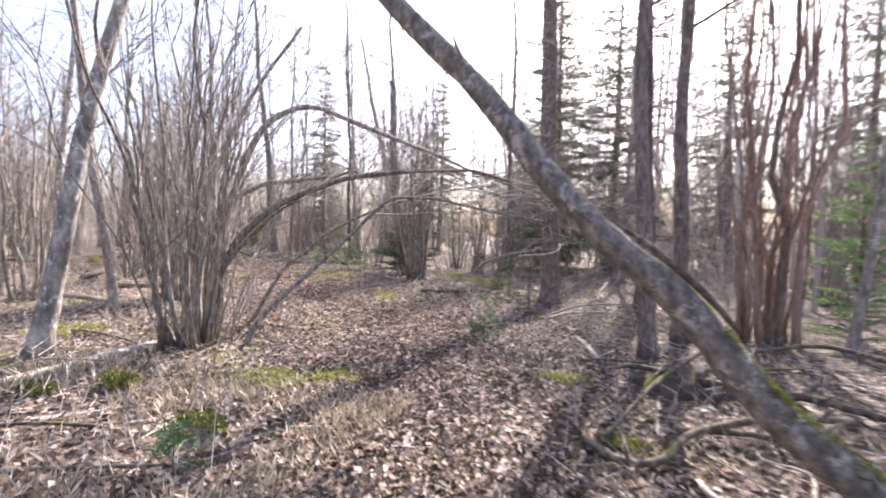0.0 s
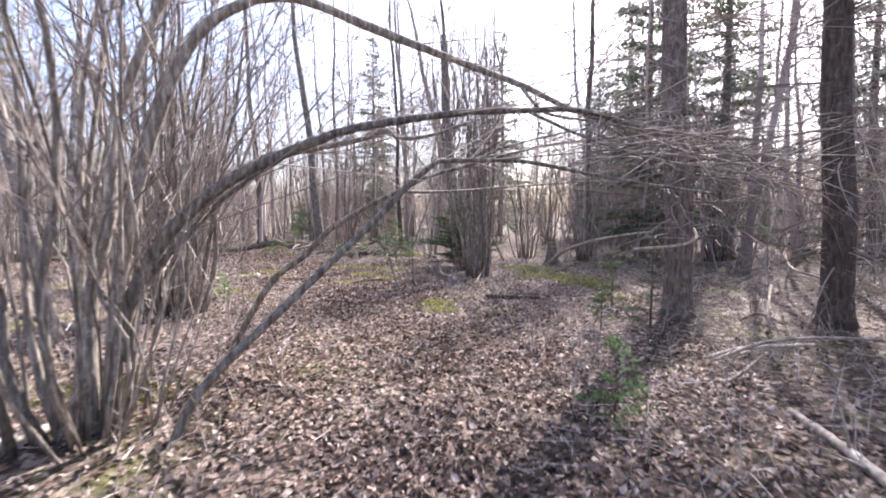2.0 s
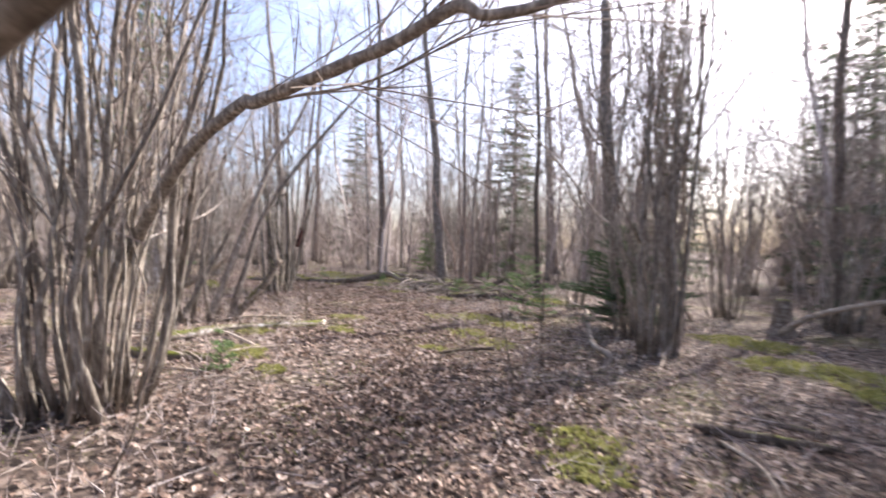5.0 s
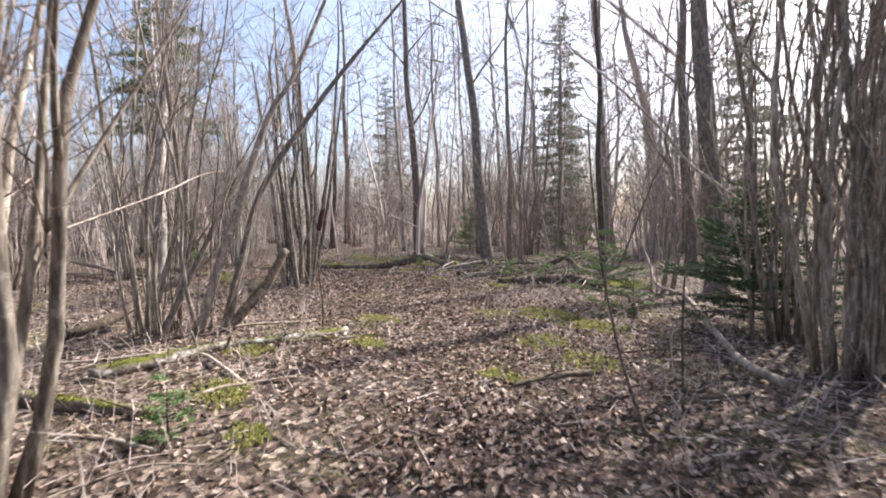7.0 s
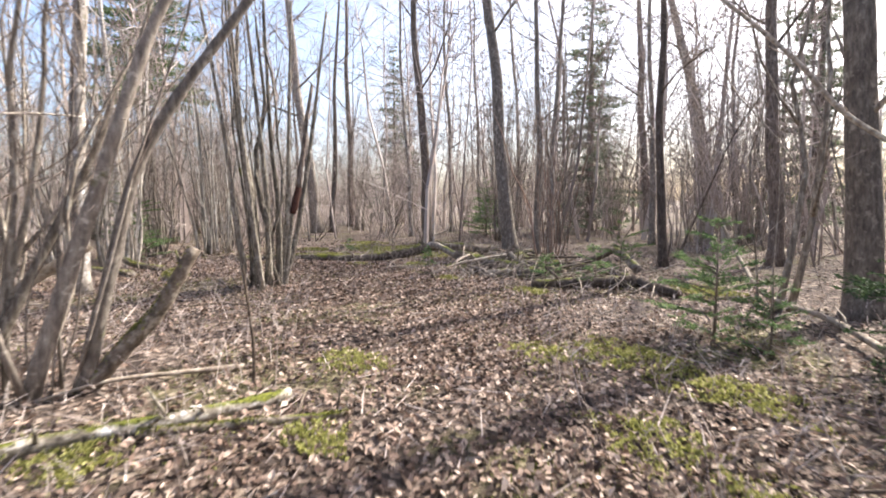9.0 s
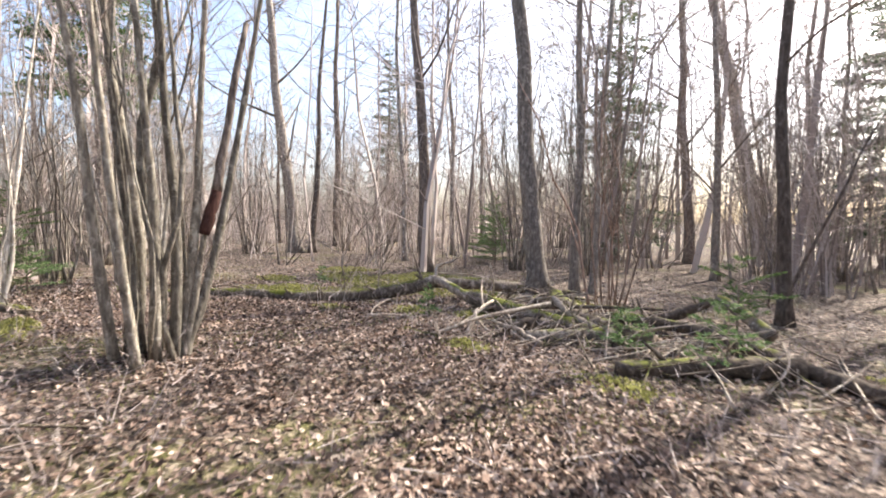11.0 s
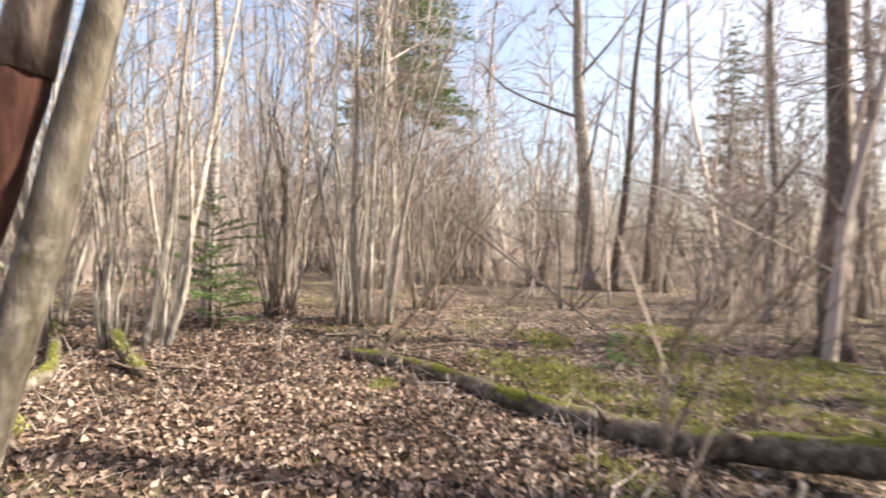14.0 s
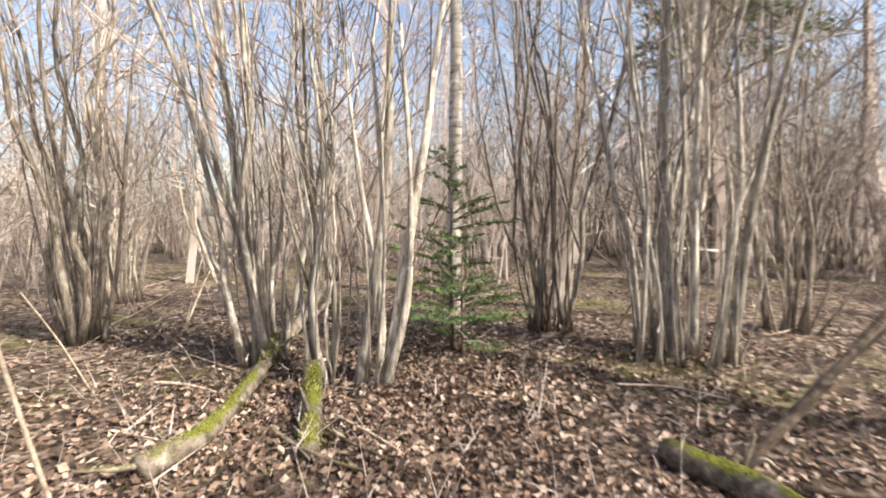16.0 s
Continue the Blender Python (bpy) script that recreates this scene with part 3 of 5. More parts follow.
def log(name, pts, r0, r1, mat, label, category="log", lift=0.6, sides=12, rough=0.08, stubs=0, group="fallen wood", tufts=None, reach=1.0):
    """A fallen trunk or branch: plan points (x, y) or (x, y, height of the middle line); tufts: moss on its upper side."""
    if tufts is None:
        tufts = {BARK_MOSSY: 0.9, BRANCH_YELLOW: 1.0, BARK_BIRCH_LOG: 0.5}.get(mat, 0)
    full = [(p[0], p[1], (p[2] if len(p) > 2 else floor_z(p[0], p[1]) + lift * (r0 + (r1 - r0) * i / (len(pts) - 1)))) for i, p in enumerate(pts)]
    line = curve(full, 5 * len(full) + 2)
    o = line[0].copy()
    line = line - o
    soup = Soup()
    n = len(line)
    radii = [(r0 + (r1 - r0) * i / (n - 1)) * rnd.uniform(0.93, 1.07) for i in range(n)]
    radii[0] *= 0.8
    soup.tube(line, radii, sides, rough=rough)
    top = thing(name, *o, label, category, group)
    part("trunk" if category in ("log", "tree") else "branch_wood", soup, mat, top)
    if tufts:
        rng = np.random.default_rng(int(abs(o[0] * 97 + o[1] * 31) * 10))
        c, w = [], []
        for _ in range(int(tufts * 900)):
            f, a = rng.uniform(0, reach), rng.normal(0, 0.75)
            p = along_line(line, f)
            if noise.noise(((p[0] + o[0]) * 3.2, (p[1] + o[1]) * 3.2, 4.0)) < rng.uniform(-0.45, 0.3):
                continue
            t = along_line(line, min(1, f + 0.04)) - along_line(line, max(0, f - 0.04))
            t /= np.linalg.norm(t)
            s = np.cross(t, (0, 0, 1.0))
            s /= np.linalg.norm(s) + 1e-9
            way = np.cross(s, t) * math.cos(a) + s * math.sin(a)
            c.append(p + way * (r0 + (r1 - r0) * f) * 1.02), w.append(way + rng.normal(0, 0.5, 3))
        c, w = np.array(c), np.array(w)
        size = rng.uniform(0.008, 0.019, len(c))[:, None]
        w = w / np.linalg.norm(w, axis=1)[:, None]
        across = np.cross(w, rng.normal(0, 1, (len(c), 3)))
        across /= np.linalg.norm(across, axis=1)[:, None]
        coat = Soup()
        coat.blades(c, w * size, across * size * 0.5, np.cross(w, across) * size * 0.3)
        part("moss_coat", coat, MOSS_LEAF if mat == BRANCH_YELLOW else MOSS_DARK, top, "yellow-green moss", smooth=False, kind="stuff")
    for k in range(stubs):
        f = rnd.uniform(0.12, 0.95)
        a = along_line(line, f)
        d = np.array([rnd.gauss(0, 0.6), rnd.gauss(0, 0.6), rnd.uniform(0.25, 1)])
        d /= np.linalg.norm(d)
        ln = rnd.uniform(0.1, 0.35)
        s = Soup()
        s.tube(jitter([a, a + d * ln * 0.5, a + d * ln], 0.02), [r1 * 0.35, r1 * 0.25, r1 * 0.1], 5)
        part("twig_stub", s, mat, top)
    return top


def moss_patch(x, y, r, label, mat=MOSS_LEAF, high=0.05, dense=1.0, name="moss_patch"):
    """A low uneven mat of tiny upright leaves over a soft hump."""
    z = floor_z(x, y)
    top = thing(name, x, y, z, label, "moss", "moss patches")
    rng = np.random.default_rng(int(abs(x * 131 + y * 17) * 10))
    r = r * 1.35
    n = int(5200 * r * r * dense + 2400 * r * dense + 500)
    ang, rad = rng.uniform(0, 2 * math.pi, n), r * np.sqrt(rng.uniform(0, 1, n))
    edge = np.array([0.72 + 0.45 * noise.noise((math.cos(a) * 1.7 + x, math.sin(a) * 1.7, y)) for a in ang])
    gap = np.array([noise.noise((x + p * 7, y + q * 7, 1.0)) for p, q in zip(np.cos(ang) * rad, np.sin(ang) * rad)])
    fine = np.array([noise.noise((x + p * 19, y + q * 19, 5.0)) for p, q in zip(np.cos(ang) * rad, np.sin(ang) * rad)])
    keep = gap + 0.6 * fine - 0.45 * (rad / r) ** 2 > rng.uniform(-0.55, 0.3, n)
    ang, rad = ang[keep], (rad * edge)[keep]
    n = len(ang)
    px, py = np.cos(ang) * rad * 1.3, np.sin(ang) * rad * 0.85
    hump = high * np.clip(1 - (rad / r) ** 2, 0, 1)
    ground = np.array([floor_z(x + a, y + b) - z for a, b in zip(px, py)])
    c = np.stack([px, py, ground + hump * rng.uniform(0.55, 1.1, n) + 0.006], 1)
    w = rng.normal(0, 0.55, (n, 3)) + np.array([0, 0, 0.75])
    w /= np.linalg.norm(w, axis=1)[:, None]
    o = np.cross(w, rng.normal(0, 1, (n, 3)))
    o /= np.linalg.norm(o, axis=1)[:, None]
    s = rng.uniform(0.012, 0.03, n)[:, None]
    soup = Soup()
    soup.blades(c, w * s, o * s * 0.45, np.cross(w, o) * s * 0.3)
    part("moss_mat", soup, mat, top, smooth=False, kind="stuff")
    if high > 0.06:
        dome = Soup()
        k = 14
        for i in range(5):
            f = i / 4
            for j in range(k):
                a = j * 2 * math.pi / k
                e = 0.72 + 0.45 * noise.noise((math.cos(a) * 1.7 + x, math.sin(a) * 1.7, y))
                q = r * e * (1 - f)
                dome.v.append((math.cos(a) * q * 1.3, math.sin(a) * q * 0.85, high * 0.9 * (1 - (1 - f) ** 2) - 0.02 + rnd.uniform(-0.006, 0.006)))
                if i:
                    a0, b0 = (i - 1) * k, i * k
                    dome.f.append((a0 + j, a0 + (j + 1) % k, b0 + (j + 1) % k, b0 + j))
        part("hump", dome, BARK_MOSSY, top)
    return top


# ---- start of the walk ----
leaning = log("leaning_tree", [(3.62, 3.68, -0.05), (3.28, 3.66, 0.21), (2.81, 3.63, 0.59), (2.37, 3.6, 1.12), (1.89, 3.57, 1.53), (1.53, 3.55, 1.92), (1.11, 3.52, 2.44), (0.44, 3.48, 3.12), (-0.3, 3.4, 4.0), (-1.2, 3.3, 5.3)], 0.118, 0.06, BARK_LEANING, "grey leaning tree with green moss, tilted over the track", "tree", tufts=2.5, reach=0.3, stubs=3, sides=16, rough=0.05)
split = Soup()
split.tube(curve([(-0.95, -0.11, 1.02), (-1.15, -0.14, 1.25), (-1.4, -0.15, 1.47), (-1.62, -0.16, 1.63)], 12), [0.006, 0.016, 0.02, 0.022, 0.022, 0.022, 0.022, 0.022, 0.02, 0.018, 0.012, 0.005], 8, rough=0.2)
part("bark_split", split, DEAD_DARK, leaning, "dark open split in the bark")
tree(-4.13, 3.62, 0.24, 13, "silvery grey tree with dark flaking bark and a pale edge", lean=(0.055, 0.18), mat=BARK_SILVER)
tree(-6.33, 5.9, 0.17, 11, "thin grey tree leaning beside the hazel", lean=(-0.05, -0.1), mat=BARK_GREY, limbs=6)
tree(-10.0, 5.95, 0.17, 1.45, "pale broken tree stub", mat=DEAD_PALE, limbs=0, snapped=True, group="stumps")
hazel_clump(-3.08, 4.88, 0.42, 22, 5.4, "large grey-brown hazel clump with many fanned stems", tilt=0.42, bias=(0.02, 0.04), extra=(
    ([(-3.0, 4.95, 0.0), (-2.95, 5.0, 0.7), (-2.78, 5.19, 1.3), (-2.57, 5.42, 1.65), (-2.36, 5.65, 1.87), (-2.08, 5.96, 2.07), (-1.84, 6.23, 2.21), (-1.48, 6.63, 2.32), (-1.17, 6.97, 2.39), (-0.84, 7.34, 2.43), (-0.46, 7.76, 2.46), (0.06, 8.34, 2.32), (0.86, 9.22, 2.28)], 0.052),
    ([(-2.95, 5.05, 0.5), (-2.88, 5.12, 1.0), (-2.6, 5.42, 1.5), (-2.42, 5.6, 1.74), (-2.2, 5.84, 1.96)], 0.03),
    ([(-3.05, 4.95, 0.0), (-2.95, 5.0, 1.0), (-2.8, 5.17, 2.0), (-2.6, 5.4, 2.75), (-2.36, 5.66, 3.06), (-2.1, 5.95, 3.14), (-1.74, 6.36, 2.99), (-1.3, 6.85, 2.81), (-0.89, 7.31, 2.65), (-0.59, 7.65, 2.49), (-0.19, 8.1, 2.34), (0.25, 8.59, 2.15), (0.9, 9.3, 2.0)], 0.05),
    ([(-3.1, 4.85, 0.0), (-3.12, 4.9, 0.9), (-3.02, 5.02, 1.6), (-3.1, 5.1, 2.1), (-2.95, 5.2, 2.6), (-2.7, 5.4, 3.3), (-2.3, 5.8, 4.2)], 0.06),
    ([(-2.55, 5.1, -0.05), (-2.42, 5.28, 0.35), (-2.08, 5.80, 0.92), (-1.96, 5.99, 1.12), (-1.73, 6.35, 1.50), (-1.62, 6.51, 1.69), (-1.53, 6.65, 1.84), (-1.43, 6.80, 1.97), (-1.38, 6.88, 1.99), (-1.13, 7.0, 1.99), (-0.77, 7.14, 1.97), (-0.38, 7.28, 1.88), (0.1, 7.6, 1.78), (0.6, 8.1, 1.7)], 0.035),
    ([(-0.89, 7.31, 2.65), (-0.8, 7.42, 2.5), (-0.7, 7.6, 2.42), (-0.3, 7.9, 2.36), (0.3, 8.2, 2.22), (1.0, 8.5, 2.05)], 0.018),
    ([(-0.84, 7.34, 2.43), (-0.5, 7.6, 2.25), (-0.1, 7.85, 2.08), (0.4, 8.1, 1.95), (1.0, 8.4, 1.85)], 0.016),
))
hazel_clump(-3.5, 6.0, 0.1, 1, 1.3, "low hazel stool with long arched branches over the track", tilt=0.6, twigs=3, low=0.62, fine=0.45, extra=(
    ([(-3.5, 6.1, -0.05), (-3.07, 6.38, 0.85), (-2.76, 6.57, 1.15), (-2.55, 6.70, 1.40), (-2.22, 6.91, 1.63), (-1.99, 7.05, 1.76), (-1.75, 7.23, 1.9), (-1.47, 7.45, 2.0), (-0.92, 7.87, 2.18), (-0.3, 8.4, 2.3)], 0.034),
    ([(-1.99, 7.05, 1.76), (-1.88, 7.24, 1.75), (-1.65, 7.64, 1.77), (-1.36, 8.14, 1.82), (-0.76, 9.18, 1.91), (-0.3, 9.97, 1.92)], 0.017),
    ([(-1.4, 6.9, 1.97), (-1.42, 6.94, 2.12), (-1.36, 7.0, 2.4), (-1.28, 7.1, 2.75)], 0.011),
    ([(-1.13, 7.0, 1.99), (-1.0, 7.1, 2.08), (-0.7, 7.4, 2.2), (-0.3, 7.7, 2.3)], 0.013),
))
hazel_clump(-6.7, 7.6, 0.46, 34, 6.5, "dense hazel clump of tall brown stems", tilt=0.2, thick=0.036, bias=(0.02, 0.03), extra=(
    ([(-7.3, 7.7, 0.0), (-7.2, 7.74, 0.7), (-6.48, 7.9, 1.51), (-5.77, 8.06, 2.12), (-5.04, 8.22, 2.42), (-4.9, 8.24, 2.4), (-4.2, 8.4, 2.48), (-3.69, 8.52, 2.55), (-3.3, 8.6, 2.64), (-3.14, 8.63, 2.55), (-2.77, 8.72, 2.54), (-2.2, 8.9, 2.7)], 0.062),
    ([(-5.04, 8.22, 2.4), (-4.6, 8.4, 2.42), (-4.0, 8.6, 2.44), (-3.2, 8.8, 2.62)], 0.014),
))
big = tall_spruce(17, 3.4, "thick dark spruce with dead lower boughs", bare=0.5, foot=0.195, x=0.06, y=11.2)
dead_boughs(big, 0.7, 6.5, 115, 2.2)
big = tall_spruce(16, 2.8, "dark spruce with a flared foot", bare=0.55, foot=0.19, x=1.97, y=11.6)
dead_boughs(big, 0.8, 6.5, 100, 2.1)
tree(2.15, 6.95, 0.22, 14, "straight grey-brown tree beside the fallen branches", lean=(-0.05, 0.0), mat=BARK_DARK, limbs=8, low=0.35)
tree(2.55, 8.3, 0.24, 13, "dark-topped broken tree behind the thin stems", lean=(-0.02, 0.02), mat=BARK_DARK, limbs=5)
hazel_clump(3.7, 9.1, 0.42, 16, 8.0, "upright clump of reddish brown stems", tilt=0.07, thick=0.05, mat=BARK_RED, group="reddish stems", twigs=4)
young_spruce(4.9, 9.4, 3.0, 1.7, "young light green spruce under the trees", mat=NEEDLES_PALE, sparse=0.8)
young_spruce(6.4, 10.5, 3.6, 2.0, "young light green spruce under the trees", mat=NEEDLES_PALE, sparse=0.7)
tree(4.6, 8.6, 0.14, 9, "thin forked grey tree", lean=(0.12, 0.05), mat=BARK_GREY, limbs=6, low=0.4)
young_spruce(0.03, 6.9, 0.6, 0.55, "small wispy green spruce seedling", mat=NEEDLES_PALE)
young_spruce(-0.75, 9.9, 0.75, 0.4, "small thin spruce seedling in the shade", sparse=0.7)
young_spruce(-0.9, 11.3, 0.95, 0.55, "small thin spruce seedling in the shade", sparse=0.7)
young_spruce(-0.2, 10.4, 1.3, 0.8, "dark young spruce by the thick trunk", mat=NEEDLES_HAZY, sparse=0.7)

log("fallen_branch", [(-3.2, 2.6), (-3.28, 3.4), (-3.35, 4.1), (-3.4, 4.9)], 0.04, 0.05, DEAD_PALE, "pale fallen branch running to the hazel stool", "branch", stubs=3)
log("fallen_branch", [(1.62, 5.14, 0.16), (1.66, 4.6, 0.07), (1.72, 4.2, 0.05), (2.02, 3.82, 0.05), (2.29, 3.9, 0.06), (2.52, 4.37, 0.12), (3.14, 4.88, 0.16), (3.7, 5.3, 0.08)], 0.022, 0.032, DEAD_DARK, "crooked dark dead branch on the ground", "branch", stubs=5)
log("fallen_branch", [(1.92, 4.11, 0.05), (2.26, 5.1, 0.25), (2.9, 6.3, 0.5)], 0.016, 0.028, DEAD_DARK, "thin dark dead branch propped on the mound", "branch", stubs=3)
log("fallen_branch", [(3.2, 5.7, 0.1), (3.55, 5.65, 0.12), (4.3, 5.3, 0.06)], 0.04, 0.03, DEAD_DARK, "dark dead branch behind the leaning trunk", "branch", stubs=2)
log("fallen_branch", [(3.3, 7.1, 0.2), (3.9, 7.5, 0.26), (4.4, 7.7, 0.2), (5.1, 7.4, 0.05)], 0.022, 0.03, DEAD_DARK, "long thin grey dead branch", "branch", stubs=2)
log("fallen_branch", [(2.4, 4.6, 0.03), (2.9, 4.5, 0.12), (3.5, 4.45, 0.1)], 0.024, 0.018, DEAD_DARK, "curved dark dead branch beside the leaning trunk", "branch", stubs=3)
log("fallen_branch", [(1.16, 7.75), (1.4, 7.1), (1.62, 6.45)], 0.03, 0.035, DEAD_PALE, "short pale dead branch on the leaves", "branch", stubs=2)
log("fallen_branch", [(0.6, 8.2, 0.2), (1.1, 8.6, 0.36), (1.9, 8.9, 0.4), (2.6, 8.8, 0.3)], 0.016, 0.012, DEAD_PALE, "thin pale branch bowed above the ground", "branch")
log("fallen_branch", [(-2.1, 2.2), (-1.65, 3.05), (-1.3, 3.3)], 0.016, 0.01, DEAD_PALE, "thin pale stick among the leaves", "branch", stubs=2)
log("fallen_branch", [(-1.4, 1.95), (-1.0, 2.2), (-0.55, 2.5)], 0.014, 0.01, DEAD_PALE, "thin pale stick among the leaves", "branch", stubs=2)
log("fallen_branch", [(-2.25, 8.5), (-1.98, 8.2), (-1.7, 7.97)], 0.014, 0.009, DEAD_PALE, "small pale forked twig on the track", "branch", stubs=2)
log("fallen_log", [(-10.5, 6.1), (-8.3, 6.3), (-6.4, 6.3)], 0.07, 0.05, DEAD_PALE, "grey log lying behind the thin trees", stubs=2)


def root_mound(x, y):
    """A dark uprooted stool: lumpy soil with roots."""
    z = floor_z(x, y)
    top = thing("root_mound", x, y, z, "dark upturned root mound with broken roots", "stump", "stumps")
    soup = Soup()
    k = 18
    for i in range(7):
        f = i / 6
        for j in range(k):
            a = j * 2 * math.pi / k
            q = (1 - f**1.6) * (1 + 0.35 * noise.noise((math.cos(a) * 2, math.sin(a) * 2, f * 3)))
            soup.v.append((math.cos(a) * q * 0.5, math.sin(a) * q * 0.34, 0.34 * f + 0.08 * noise.noise((math.cos(a) * 3, math.sin(a) * 3, f * 4)) - 0.03))
            if i:
                soup.f.append(((i - 1) * k + j, (i - 1) * k + (j + 1) % k, i * k + (j + 1) % k, i * k + j))
    part("soil", soup, DEAD_DARK, top)
    for j in range(7):
        a = rnd.uniform(0, 6.28)
        d = np.array([math.cos(a), math.sin(a), rnd.uniform(-0.1, 0.2)])
        s = Soup()
        s.tube(curve(jitter([d * 0.2 + np.array([0, 0, 0.15]), d * 0.5 + np.array([0, 0, 0.2]), d * rnd.uniform(0.7, 1.0) + np.array([0, 0, 0.05])], 0.09), 9), np.linspace(0.035, 0.008, 9), 6, rough=0.15)
        part("root", s, DEAD_DARK, top)
    return top


root_mound(2.5, 5.75)
root_mound(-14.55, 18.95)
moss_patch(-1.2, 4.1, 0.42, "bright yellow-green moss patch on the leaves", high=0.05)
moss_patch(-0.75, 4.5, 0.25, "bright yellow-green moss patch on the leaves", high=0.04)
moss_patch(1.41, 5.5, 0.24, "bright yellow-green moss patch on the leaves", high=0.05)
moss_patch(-2.2, 3.3, 0.2, "round dark green moss cushion", mat=MOSS_DARK, high=0.16)
moss_patch(-0.71, 2.92, 0.2, "round green moss cushion by the track", mat=MOSS_DARK, high=0.15)
moss_patch(-2.75, 2.9, 0.2, "green moss cushion among sticks", mat=MOSS_DARK, high=0.08)
moss_patch(2.05, 4.15, 0.16, "small green moss cushion", mat=MOSS_DARK, high=0.06)
moss_patch(-3.9, 5.4, 0.5, "thin moss under the hazel", mat=MOSS_DARK, high=0.03)
moss_patch(-5.3, 4.6, 0.5, "thin yellow moss under the trees", high=0.03)
moss_patch(-3.55, 10.25, 0.3, "thin yellow moss on the track", high=0.03, dense=0.6)
moss_patch(-2.85, 14.4, 0.75, "wide bright moss patch in the sun", high=0.05)
moss_patch(-2.0, 13.6, 0.5, "bright moss patch in the sun", high=0.04)
moss_patch(-3.28, 9.9, 0.28, "small moss patch on the leaves", high=0.03, dense=0.7)
moss_patch(-4.0, 16.0, 0.7, "bright moss patch behind the stems", high=0.05)

# ---- middle of the walk ----
hazel_clump(-4.58, 13.9, 0.3, 22, 6.6, "upright clump of slim brown hazel stems", tilt=0.1, thick=0.03)
hazel_clump(-5.45, 15.0, 0.36, 16, 6.5, "slim hazel stems behind a small spruce", tilt=0.14, thick=0.03)
young_spruce(-6.0, 15.6, 1.85, 2.3, "dark green young spruce beside hazel stems", mat=NEEDLES_DEEP, sparse=2.0, density=110, taper=0.5)
young_spruce(-8.05, 15.3, 1.2, 1.25, "light green young spruce in the sun", mat=NEEDLES_PALE, sparse=1.3, needle=0.026, density=120)
young_spruce(-7.5, 15.2, 0.7, 0.7, "small pale spruce seedling", mat=NEEDLES_PALE, sparse=0.8)
young_spruce(-7.22, 8.85, 0.42, 0.36, "tiny spruce seedling by a mossy log", mat=NEEDLES_PALE)
young_spruce(-10.8, 17.1, 0.7, 1.0, "low green spruce at the brushwood", mat=NEEDLES_PALE, sparse=0.8)
young_spruce(-11.3, 18.6, 1.0, 1.3, "low green spruce at the brushwood", sparse=0.8)
tree(-3.7, 20.85, 0.28, 15, "slim dark tree beyond the moss", mat=BARK_DARK)
tree(-7.43, 18.0, 0.42, 7.6, "thick broken-topped dead tree by the pale curved branch", lean=(-0.06, -0.02), mat=BARK_GREY, limbs=7, low=0.4, snapped=True, twig_n=30)
tree(-9.9, 22.3, 0.32, 16, "tree trunk with dark banded bark", lean=(-0.045, -0.02), mat=BARK_DARK)
hazel_clump(-8.3, 17.4, 0.3, 3, 6.5, "slim hazel stems beside a thick tree", tilt=0.1)
tree(-3.95, 17.6, 0.42, 0.72, "short mossy tree stump", mat=BARK_MOSSY, limbs=0, snapped=True, group="stumps")
log("fallen_branch", [(-3.9, 17.3, 0.06), (-3.4, 17.1, 0.45), (-2.4, 16.9, 0.8), (-1.0, 16.7, 1.05)], 0.06, 0.03, DEAD_PALE, "pale dead branch propped beside the stump", "branch", stubs=3)
log("fallen_branch", [(-3.1, 11.2), (-2.7, 11.4), (-2.2, 11.6)], 0.05, 0.04, DEAD_DARK, "dark rotten branch at the hazel foot", "branch", stubs=4)
log("fallen_branch", [(-2.9, 11.9), (-2.3, 12.0), (-1.5, 12.3)], 0.03, 0.02, DEAD_DARK, "dark dead branch on the leaves", "branch", stubs=3)
log("curved_branch", [(-9.55, 18.9, 1.0), (-9.4, 18.85, 0.75), (-9.1, 18.6, 0.42), (-8.4, 17.6, 0.14), (-7.35, 16.58, 0.12), (-6.1, 14.6, 0.1), (-5.3, 13.4, 0.08), (-4.84, 13.05, 0.05)], 0.026, 0.042, DEAD_PALE, "long pale curved dead branch on the ground", "branch", stubs=5)
hazel_clump(-10.85, 9.3, 0.36, 14, 6.0, "leaning clump of mossy hazel stems", tilt=0.22, thick=0.034, bias=(0.0, 0.05), extra=(
    ([(-10.73, 9.15, -0.05), (-10.71, 9.62, 1.7), (-10.71, 9.55, 3.37), (-10.7, 9.4, 5.5)], 0.045),
    ([(-10.72, 9.31, -0.05), (-10.7, 9.79, 0.93), (-10.68, 10.26, 1.92), (-10.67, 10.41, 2.36)], 0.05),
))
hazel_clump(-10.5, 9.85, 0.2, 5, 5.5, "leaning grey trunks with moss by a birch log", tilt=0.25, thick=0.03, mat=BARK_GREY, bias=(0.02, 0.12), extra=(
    ([(-10.47, 9.7, -0.05), (-10.38, 10.24, 1.6), (-10.31, 10.72, 2.96), (-10.25, 11.11, 3.63), (-10.2, 11.9, 5.5)], 0.065),
    ([(-10.42, 10.03, -0.05), (-10.36, 10.3, 1.0), (-10.33, 10.58, 1.92), (-10.23, 11.25, 2.98), (-10.13, 11.84, 3.78), (-10.0, 13.0, 5.2)], 0.06),
))
log("broken_stem", [(-10.42, 10.0, -0.05), (-10.36, 10.4, 0.4), (-10.33, 10.6, 0.62), (-10.28, 10.88, 1.11)], 0.07, 0.055, BARK_MOSSY, "broken leaning stem with a jagged end", "log", stubs=2)
